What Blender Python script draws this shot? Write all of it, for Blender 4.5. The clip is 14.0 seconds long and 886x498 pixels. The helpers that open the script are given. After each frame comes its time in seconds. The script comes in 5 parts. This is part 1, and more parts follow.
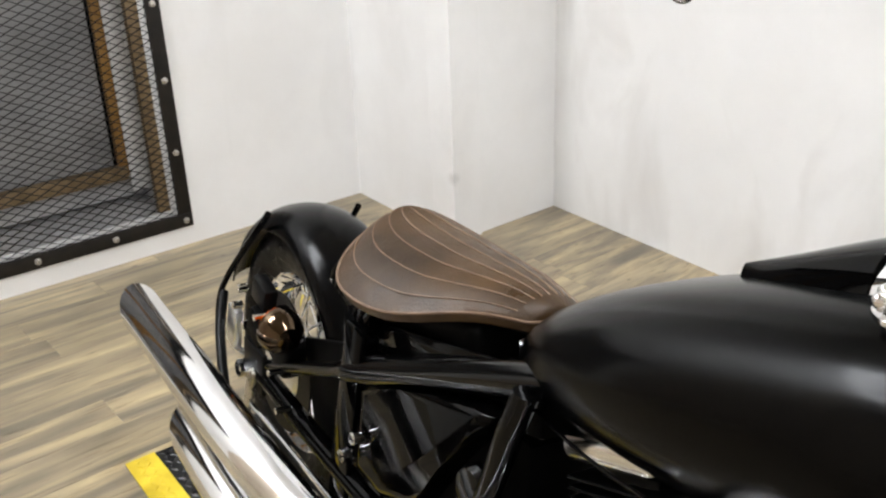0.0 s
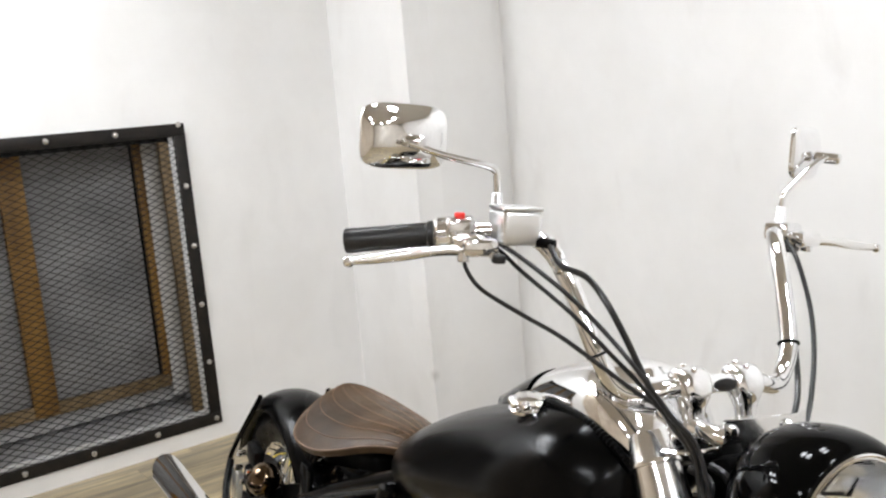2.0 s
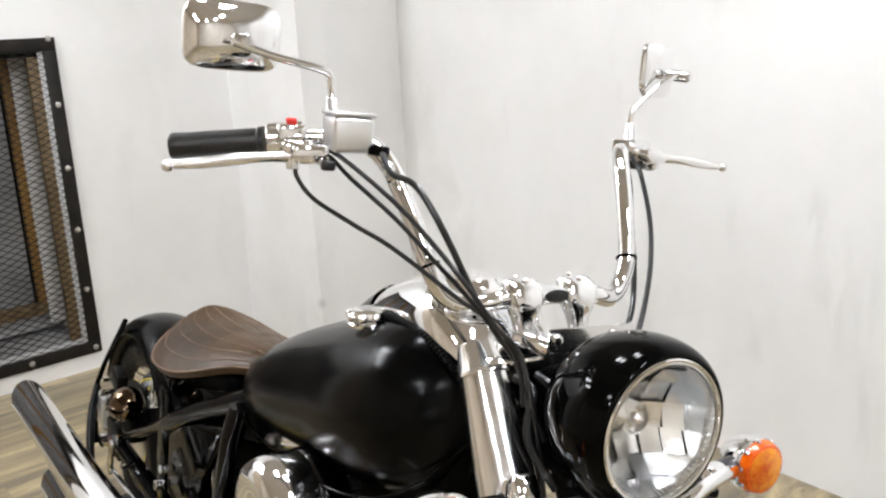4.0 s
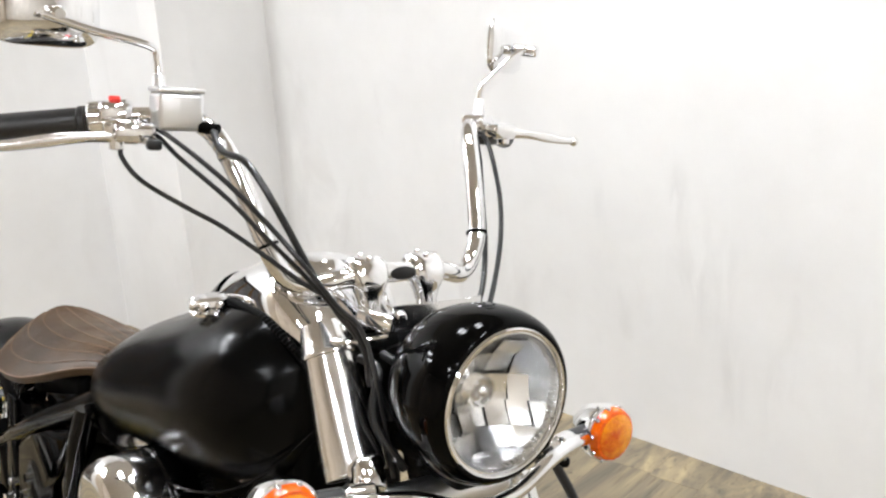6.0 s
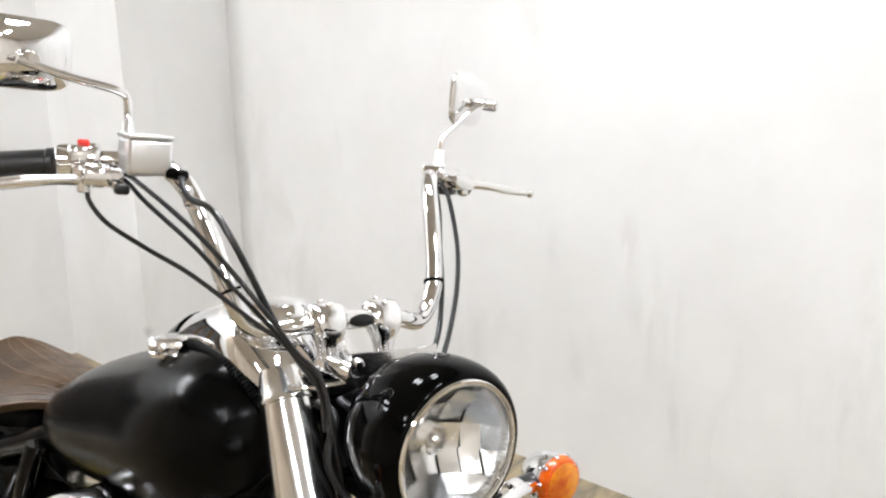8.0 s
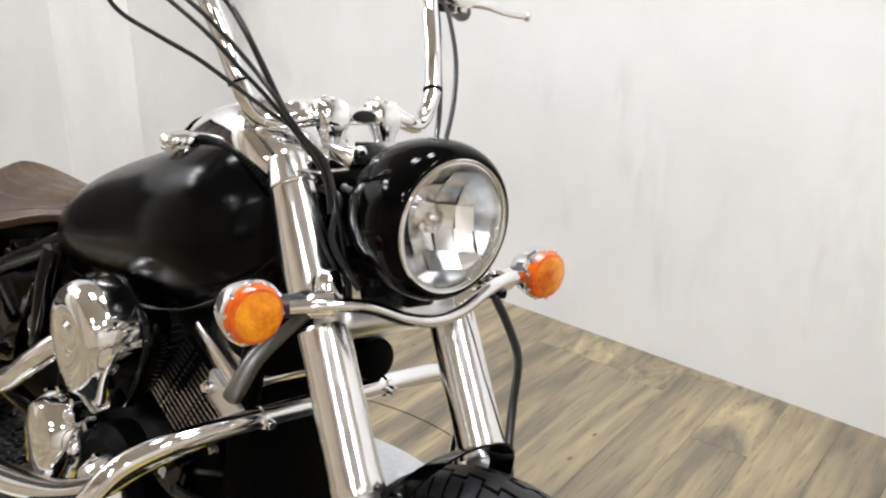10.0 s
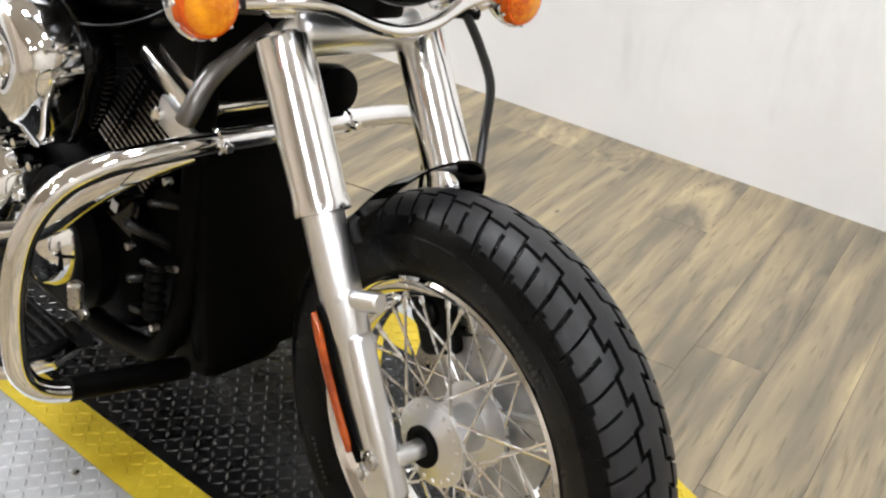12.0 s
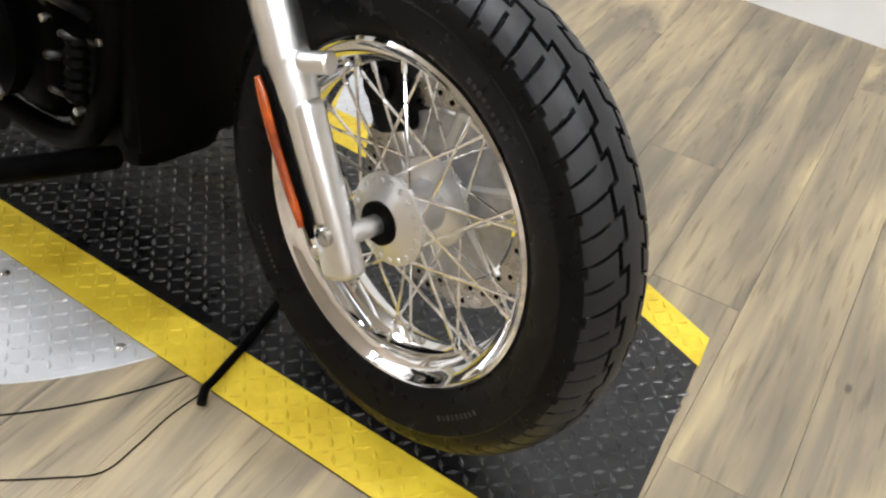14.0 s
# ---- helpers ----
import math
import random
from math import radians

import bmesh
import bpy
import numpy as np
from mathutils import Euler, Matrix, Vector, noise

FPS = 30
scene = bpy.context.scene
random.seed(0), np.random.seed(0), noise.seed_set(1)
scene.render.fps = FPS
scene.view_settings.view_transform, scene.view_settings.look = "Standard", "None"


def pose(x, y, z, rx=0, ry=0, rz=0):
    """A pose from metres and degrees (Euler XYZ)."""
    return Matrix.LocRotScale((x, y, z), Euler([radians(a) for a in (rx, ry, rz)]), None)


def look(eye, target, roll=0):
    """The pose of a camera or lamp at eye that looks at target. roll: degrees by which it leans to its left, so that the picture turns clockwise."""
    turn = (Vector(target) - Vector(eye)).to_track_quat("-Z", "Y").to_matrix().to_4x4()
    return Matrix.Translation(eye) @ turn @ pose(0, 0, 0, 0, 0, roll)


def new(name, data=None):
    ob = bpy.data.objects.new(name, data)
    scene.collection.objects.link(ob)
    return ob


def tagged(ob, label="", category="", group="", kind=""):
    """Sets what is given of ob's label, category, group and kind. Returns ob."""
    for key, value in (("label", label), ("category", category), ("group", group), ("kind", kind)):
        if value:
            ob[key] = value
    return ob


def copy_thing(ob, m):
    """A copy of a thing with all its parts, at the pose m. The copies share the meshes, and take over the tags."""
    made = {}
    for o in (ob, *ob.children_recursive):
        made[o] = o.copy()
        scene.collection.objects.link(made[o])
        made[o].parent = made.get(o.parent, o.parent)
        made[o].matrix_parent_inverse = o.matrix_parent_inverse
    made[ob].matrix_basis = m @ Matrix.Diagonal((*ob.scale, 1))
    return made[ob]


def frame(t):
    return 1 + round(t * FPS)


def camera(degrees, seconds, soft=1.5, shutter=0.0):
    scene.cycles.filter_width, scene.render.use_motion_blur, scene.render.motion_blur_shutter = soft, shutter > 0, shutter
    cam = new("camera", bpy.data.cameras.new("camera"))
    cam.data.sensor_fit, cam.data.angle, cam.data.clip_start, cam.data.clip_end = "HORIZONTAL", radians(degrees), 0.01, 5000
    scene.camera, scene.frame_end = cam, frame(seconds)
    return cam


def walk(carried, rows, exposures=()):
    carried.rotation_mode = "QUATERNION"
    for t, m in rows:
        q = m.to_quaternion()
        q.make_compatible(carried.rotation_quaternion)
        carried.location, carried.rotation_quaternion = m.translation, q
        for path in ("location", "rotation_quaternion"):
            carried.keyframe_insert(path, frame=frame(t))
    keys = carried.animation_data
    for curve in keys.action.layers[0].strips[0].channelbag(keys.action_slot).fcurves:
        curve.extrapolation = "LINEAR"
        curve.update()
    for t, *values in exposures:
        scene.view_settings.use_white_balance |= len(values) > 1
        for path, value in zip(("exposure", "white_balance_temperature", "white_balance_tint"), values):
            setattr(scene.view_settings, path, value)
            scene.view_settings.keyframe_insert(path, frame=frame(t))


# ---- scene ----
cam = camera(52.8, 14.0, soft=2.3)
PATH = [
    (0, (-0.195, -0.657, 1.27), (-1.905, 0.014, 0.479), -2.2),
    (0.3, (-0.035, -0.686, 1.292), (-1.796, -0.069, 0.573), -2.6),
    (0.5, (0.047, -0.668, 1.306), (-1.731, -0.055, 0.625), -2.3),
    (1, (0.297, -0.559, 1.355), (-1.583, -0.053, 0.895), -2.6),
    (1.5, (0.441, -0.544, 1.398), (-1.462, -0.041, 1.041), -4.7),
    (2, (0.537, -0.625, 1.404), (-1.331, 0.011, 1.075), -4.9),
    (2.5, (0.546, -0.609, 1.402), (-1.294, 0.097, 1.063), -2.8),
    (3, (0.536, -0.562, 1.401), (-1.285, 0.183, 1.041), -3.4),
    (3.5, (0.543, -0.541, 1.381), (-1.257, 0.231, 0.976), -2.6),
    (4, (0.551, -0.519, 1.355), (-1.22, 0.275, 0.873), -3.2),
    (4.2, (0.553, -0.511, 1.349), (-1.205, 0.297, 0.841), -3.3),
    (6.3, (0.563, -0.45, 1.321), (-1.078, 0.58, 0.824), -3.0),
    (6.5, (0.566, -0.45, 1.331), (-1.07, 0.594, 0.846), -2.4),
    (7, (0.57, -0.449, 1.349), (-1.066, 0.622, 0.927), -2.5),
    (7.2, (0.568, -0.453, 1.357), (-1.061, 0.636, 0.953), -1.6),
    (9.3, (0.644, -0.515, 1.313), (-0.954, 0.55, 0.754), -1.5),
    (9.5, (0.653, -0.525, 1.299), (-0.941, 0.528, 0.706), -0.8),
    (10, (0.665, -0.535, 1.256), (-0.884, 0.531, 0.573), -0.0),
    (10.5, (0.671, -0.542, 1.221), (-0.844, 0.531, 0.476), 1.2),
    (11, (0.665, -0.545, 1.184), (-0.803, 0.505, 0.324), 1.7),
    (11.5, (0.664, -0.547, 1.137), (-0.746, 0.504, 0.184), 2.0),
    (12, (0.653, -0.546, 1.106), (-0.699, 0.507, 0.075), 2.2),
    (12.5, (0.649, -0.546, 1.068), (-0.632, 0.514, -0.043), 3.6),
    (13, (0.645, -0.546, 1.035), (-0.573, 0.517, -0.144), 4.0),
    (13.5, (0.644, -0.555, 0.999), (-0.503, 0.499, -0.255), 4.1),
    (14, (0.633, -0.555, 0.993), (-0.461, 0.489, -0.315), 5.0),
]
walk(cam, [(t, look(eye, target, roll)) for t, eye, target, roll in PATH], exposures=[(0.0, 0.1), (1.5, -0.05), (3.0, -0.12), (4.0, -0.05), (6.5, 0.05), (9.5, -0.06), (11.0, 0.0), (12.5, 0.1), (14.0, 0.1)])

# ---- world and light ----
world = bpy.data.worlds.new("world")
scene.world = world
world.use_nodes = True
world.node_tree.nodes["Background"].inputs[0].default_value = (0.9, 0.93, 1.0, 1)
world.node_tree.nodes["Background"].inputs[1].default_value = 0.3
LAMP = 90.0


# ---- materials ----
def material(name, base, rough=0.5, metal=0.0, coat=0.0, var=0.0, scale=8.0, bump=0.0, bump_scale=120.0, second=None, rough_var=0.0, stretch=(1, 1, 1), coords="Object", spec=0.5):
    """A principled material with variation at two scales, grain in the roughness and a fine relief."""
    m = bpy.data.materials.new(name)
    m.use_nodes = True
    nt = m.node_tree
    b = nt.nodes["Principled BSDF"]
    b.inputs["Roughness"].default_value = rough
    b.inputs["Metallic"].default_value = metal
    b.inputs["Specular IOR Level"].default_value = spec
    b.inputs["Coat Weight"].default_value = coat
    b.inputs["Coat Roughness"].default_value = 0.06
    b.inputs["Base Color"].default_value = (*base, 1)
    tc = nt.nodes.new("ShaderNodeTexCoord")
    mp = nt.nodes.new("ShaderNodeMapping")
    mp.inputs["Scale"].default_value = stretch
    nt.links.new(tc.outputs[coords], mp.inputs[0])
    if var or second:
        n1 = nt.nodes.new("ShaderNodeTexNoise")
        n1.inputs["Scale"].default_value, n1.inputs["Detail"].default_value = scale, 8
        n1.inputs["Roughness"].default_value = 0.62
        nt.links.new(mp.outputs[0], n1.inputs[0])
        ramp = nt.nodes.new("ShaderNodeValToRGB")
        c2 = second or [min(1, c * (1 + var)) for c in base]
        c1 = base if second else [c * (1 - var) for c in base]
        ramp.color_ramp.elements[0].position, ramp.color_ramp.elements[1].position = 0.34, 0.68
        ramp.color_ramp.elements[0].color, ramp.color_ramp.elements[1].color = (*c1, 1), (*c2, 1)
        nt.links.new(n1.outputs[0], ramp.inputs[0])
        nt.links.new(ramp.outputs[0], b.inputs["Base Color"])
    if rough_var:
        n3 = nt.nodes.new("ShaderNodeTexNoise")
        n3.inputs["Scale"].default_value, n3.inputs["Detail"].default_value = scale * 3, 6
        nt.links.new(mp.outputs[0], n3.inputs[0])
        mr = nt.nodes.new("ShaderNodeMapRange")
        mr.inputs[1].default_value, mr.inputs[2].default_value = 0.3, 0.7
        mr.inputs[3].default_value, mr.inputs[4].default_value = max(0.02, rough - rough_var), min(1, rough + rough_var)
        nt.links.new(n3.outputs[0], mr.inputs[0])
        nt.links.new(mr.outputs[0], b.inputs["Roughness"])
    if bump:
        n2 = nt.nodes.new("ShaderNodeTexNoise")
        n2.inputs["Scale"].default_value, n2.inputs["Detail"].default_value = bump_scale, 5
        nt.links.new(mp.outputs[0], n2.inputs[0])
        bp = nt.nodes.new("ShaderNodeBump")
        bp.inputs["Strength"].default_value, bp.inputs["Distance"].default_value = bump, 0.002
        nt.links.new(n2.outputs[0], bp.inputs["Height"])
        nt.links.new(bp.outputs[0], b.inputs["Normal"])
    return m


CHROME = material("chrome", (0.87, 0.87, 0.875), 0.05, 1.0, rough_var=0.02, scale=14)
BOWL = material("headlight_silver", (0.97, 0.97, 0.965), 0.2, 1.0)
ALU = material("cast_aluminium", (0.83, 0.835, 0.845), 0.32, 1.0)
BRUSHED = material("brushed_chrome", (0.85, 0.845, 0.835), 0.17, 1.0, rough_var=0.03, scale=20)
STEEL = material("worn_steel", (0.5, 0.48, 0.45), 0.3, 1.0, var=0.15, scale=40, rough_var=0.12)
# chrome whose brown, dark reflections are put into the base colour
DARKMIRROR = material("chrome_with_dark_reflection", (0.1, 0.07, 0.045), 0.09, 1.0, rough_var=0.03, scale=20)
DULL = material("dull_grey_metal", (0.2, 0.195, 0.19), 0.36, 1.0, rough_var=0.06, scale=20)
DULLCAST = material("dull_cast_aluminium", (0.5, 0.5, 0.5), 0.45, 0.9, var=0.25, scale=30, rough_var=0.1)
SATIN = material("satin_black_paint", (0.0008, 0.0008, 0.0009), 0.21, 0.0, spec=0.11, rough_var=0.02, scale=3)
GLOSS = material("gloss_black_paint", (0.0008, 0.0008, 0.0008), 0.07, 0.0, spec=0.09, rough_var=0.03, scale=8)
BLACK = material("black_powder_coat", (0.0025, 0.0025, 0.0025), 0.34, 0.0, spec=0.1, var=0.3, scale=25, bump=0.1, bump_scale=600)
SEMI = material("semi_gloss_black_paint", (0.0012, 0.0012, 0.0012), 0.13, 0.0, spec=0.25, rough_var=0.03, scale=8)
# near-black for oily metal, and for shade in recesses and gaps
DEEPBLACK = material("oily_metal_and_shade_black", (0.0014, 0.0013, 0.0012), 0.5, 0.0, spec=0.04, var=0.5, scale=18, bump=0.2, bump_scale=200)
RUBBER = material("tyre_rubber", (0.003, 0.003, 0.0032), 0.33, 0.0, spec=0.12, var=0.35, scale=16, bump=0.15, bump_scale=420, rough_var=0.12)
TREAD = material("dusty_tread_rubber", (0.012, 0.012, 0.013), 0.44, 0.0, spec=0.28, second=(0.021, 0.021, 0.0225), scale=12, bump=0.15, bump_scale=420)
GRIP = material("grip_rubber", (0.012, 0.012, 0.0125), 0.34, 0.0, var=0.2, scale=30, bump=0.15, bump_scale=800)
HOSE = material("hose_rubber", (0.008, 0.008, 0.0085), 0.3, 0.0, spec=0.5, var=0.3, scale=30)
LEATHER = material("brown_leather", (0.023, 0.0122, 0.0047), 0.36, 0.0, spec=0.22, second=(0.066, 0.036, 0.0145), scale=6.5, bump=0.5, bump_scale=260, rough_var=0.09)
THREAD = material("tan_thread", (0.14, 0.085, 0.05), 0.6, 0.0, var=0.2, scale=60)
RED = material("red_plastic", (0.75, 0.04, 0.03), 0.35)
AMBER = material("amber_lens", (0.55, 0.06, 0.0), 0.14, 0.0, coat=0.3, second=(0.88, 0.15, 0.001), scale=60, bump=0.6, bump_scale=110)
b_ = AMBER.node_tree.nodes["Principled BSDF"]
b_.inputs["Subsurface Weight"].default_value, b_.inputs["Subsurface Radius"].default_value, b_.inputs["Subsurface Scale"].default_value = 0.2, (0.6, 0.2, 0.05), 0.01
ORANGE = material("orange_reflector", (0.12, 0.011, 0.0005), 0.2, coat=0.4, second=(0.5, 0.085, 0.003), scale=15)
# amber with the lens's yellow hot spot of light put into the colour
CORE = material("hot_spot_amber_lens", (0.55, 0.075, 0.0), 0.1, 0.0, coat=0.3, second=(1.0, 0.42, 0.005), scale=24, bump=0.9, bump_scale=200)


def wall_paint(name, stain, low, high, stretch, size, marks=()):
    """White paint with soft smears of its own shape; marks: rubbed dirty patches (x, y, z, half width, half height, depth)."""
    m = material(name, (0.72, 0.71, 0.695), 0.5, scale=1.3, bump=0.1, bump_scale=90, second=(0.81, 0.805, 0.795))
    w = m.node_tree
    tex, ramp, mix, mp = [w.nodes.new(k) for k in ("ShaderNodeTexNoise", "ShaderNodeValToRGB", "ShaderNodeMix", "ShaderNodeMapping")]
    mp.inputs["Scale"].default_value, mp.inputs["Rotation"].default_value = stretch, (0.0, radians(9), 0.0)
    w.links.new(w.nodes["Texture Coordinate"].outputs["Object"], mp.inputs[0])
    w.links.new(mp.outputs[0], tex.inputs[0])
    tex.inputs["Scale"].default_value, tex.inputs["Detail"].default_value, tex.inputs["Distortion"].default_value = size, 7, 0.5
    ramp.color_ramp.elements[0].position, ramp.color_ramp.elements[0].color = low, (0, 0, 0, 1)
    ramp.color_ramp.elements[1].position, ramp.color_ramp.elements[1].color = high, (0.8, 0.8, 0.8, 1)
    w.links.new(tex.outputs[0], ramp.inputs[0])
    mix.data_type = "RGBA"
    w.links.new(ramp.outputs[0], mix.inputs[0])
    w.links.new(w.nodes["Color Ramp"].outputs[0], mix.inputs[6])
    mix.inputs[7].default_value = (*stain, 1)
    colour = mix.outputs[2]
    rub = w.nodes.new("ShaderNodeTexNoise")
    rub.inputs["Scale"].default_value, rub.inputs["Detail"].default_value, rub.inputs["Distortion"].default_value = 14, 6, 0.8
    streak = w.nodes.new("ShaderNodeMapping")
    streak.inputs["Scale"].default_value, streak.inputs["Rotation"].default_value = (1.6, 1.6, 0.35), (0.0, radians(-12), 0.0)
    w.links.new(w.nodes["Texture Coordinate"].outputs["Object"], streak.inputs[0])
    w.links.new(streak.outputs[0], rub.inputs[0])
    for x, y, z, hw, hh, depth in marks:
        sub, div, ln = [w.nodes.new("ShaderNodeVectorMath") for _ in range(3)]
        sub.operation, div.operation, ln.operation = "SUBTRACT", "DIVIDE", "LENGTH"
        sub.inputs[1].default_value, div.inputs[1].default_value = (x, y, z), (hw, hw, hh)
        w.links.new(w.nodes["Texture Coordinate"].outputs["Object"], sub.inputs[0])
        w.links.new(sub.outputs[0], div.inputs[0])
        w.links.new(div.outputs[0], ln.inputs[0])
        fade = w.nodes.new("ShaderNodeMapRange")
        fade.interpolation_type = "SMOOTHSTEP"
        fade.inputs[1].default_value, fade.inputs[2].default_value, fade.inputs[3].default_value, fade.inputs[4].default_value = 0.1, 1.0, depth, 0.0
        w.links.new(ln.outputs["Value"], fade.inputs[0])
        grain = w.nodes.new("ShaderNodeMapRange")
        grain.inputs[1].default_value, grain.inputs[2].default_value = 0.4, 0.68
        w.links.new(rub.outputs[0], grain.inputs[0])
        mul, dirt = w.nodes.new("ShaderNodeMath"), w.nodes.new("ShaderNodeMix")
        mul.operation = "MULTIPLY"
        w.links.new(fade.outputs[0], mul.inputs[0])
        w.links.new(grain.outputs[0], mul.inputs[1])
        dirt.data_type = "RGBA"
        w.links.new(mul.outputs[0], dirt.inputs[0])
        w.links.new(colour, dirt.inputs[6])
        dirt.inputs[7].default_value = (0.3, 0.285, 0.265, 1)
        colour = dirt.outputs[2]
    w.links.new(colour, w.nodes["Principled BSDF"].inputs["Base Color"])
    return m


PAINT = wall_paint("white_wall_paint", (0.65, 0.638, 0.62), 0.56, 0.8, (1.4, 1.4, 0.6), 2.4, [(-2.963, 0.478, 0.245, 0.045, 0.035, 0.6)])
SCUFFED = wall_paint("scuffed_white_wall_paint", (0.58, 0.562, 0.54), 0.57, 0.82, (1.5, 1.5, 0.7), 2.3, [(-1.18, 1.373, 0.79, 0.05, 0.13, 0.2), (-1.1, 1.39, 0.57, 0.18, 0.26, 0.14), (-1.44, 1.32, 0.74, 0.05, 0.14, 0.09), (-1.01, 1.408, 0.28, 0.06, 0.2, 0.15), (-0.89, 1.434, 0.25, 0.05, 0.22, 0.13), (-0.5, 1.513, 0.45, 0.3, 0.3, 0.1)])
CEIL = material("ceiling_grey", (0.52, 0.48, 0.42), 0.8, var=0.04, scale=3)
DARKFRAME = material("brown_black_steel", (0.007, 0.006, 0.0055), 0.42, 0.0, spec=0.22, second=(0.016, 0.0125, 0.0095), scale=16, bump=0.2, bump_scale=160)
TIMBER = material("orange_timber", (0.17, 0.083, 0.015), 0.6, second=(0.33, 0.175, 0.04), scale=9, stretch=(1, 1, 0.15), bump=0.3, bump_scale=60)
OLDPINE = material("stained_pine", (0.12, 0.075, 0.03), 0.6, second=(0.3, 0.21, 0.11), scale=12, stretch=(1, 1, 0.2), bump=0.3, bump_scale=60)
PRIMER = material("grey_primer", (0.5, 0.5, 0.5), 0.7, var=0.12, scale=6)
FILTER = material("grey_filter_pad", (0.28, 0.28, 0.285), 0.9, var=0.3, scale=3.0, bump=0.6, bump_scale=60)
PLATE = material("black_tread_plate", (0.004, 0.004, 0.0043), 0.3, 0.0, spec=0.4, second=(0.011, 0.011, 0.0115), scale=7, bump=0.25, bump_scale=220, rough_var=0.12)
# lugs paler than their plate: the glint on them is partly colour
LUG = material("glint_black_lug", (0.03, 0.03, 0.031), 0.26, 0.25, spec=0.6, second=(0.1, 0.1, 0.102), scale=20, rough_var=0.08)
ZINC = material("grey_tread_plate", (0.42, 0.43, 0.44), 0.42, 0.3, second=(0.6, 0.61, 0.63), scale=6, bump=0.2, bump_scale=220, rough_var=0.14)
YELLOW = material("yellow_floor_paint", (0.52, 0.37, 0.02), 0.42, spec=0.35, second=(0.78, 0.6, 0.05), scale=9, bump=0.2, bump_scale=150, rough_var=0.1)
VINYL = material("wood_look_vinyl", (0.3, 0.225, 0.13), 0.4, second=(0.48, 0.37, 0.21), scale=5, stretch=(4, 1, 1), bump=0.15, bump_scale=60)
GLASS = bpy.data.materials.new("clear_glass")
GLASS.use_nodes = True
t_ = GLASS.node_tree
t_.nodes.remove(t_.nodes["Principled BSDF"])
tr_, gl_, fr_, mx_ = [t_.nodes.new(k) for k in ("ShaderNodeBsdfTransparent", "ShaderNodeBsdfGlossy", "ShaderNodeFresnel", "ShaderNodeMixShader")]
gl_.inputs["Roughness"].default_value, fr_.inputs["IOR"].default_value = 0.02, 1.45
t_.links.new(fr_.outputs[0], mx_.inputs[0])
t_.links.new(tr_.outputs[0], mx_.inputs[1])
t_.links.new(gl_.outputs[0], mx_.inputs[2])
t_.links.new(mx_.outputs[0], t_.nodes["Material Output"].inputs[0])
MIRROR = material("mirror_glass", (0.9, 0.9, 0.9), 0.01, 1.0)
GLOW = bpy.data.materials.new("lamp_diffuser")
GLOW.use_nodes = True
g_ = GLOW.node_tree.nodes["Principled BSDF"]
g_.inputs["Emission Color"].default_value, g_.inputs["Emission Strength"].default_value = (0.915, 0.948, 1.0, 1), LAMP


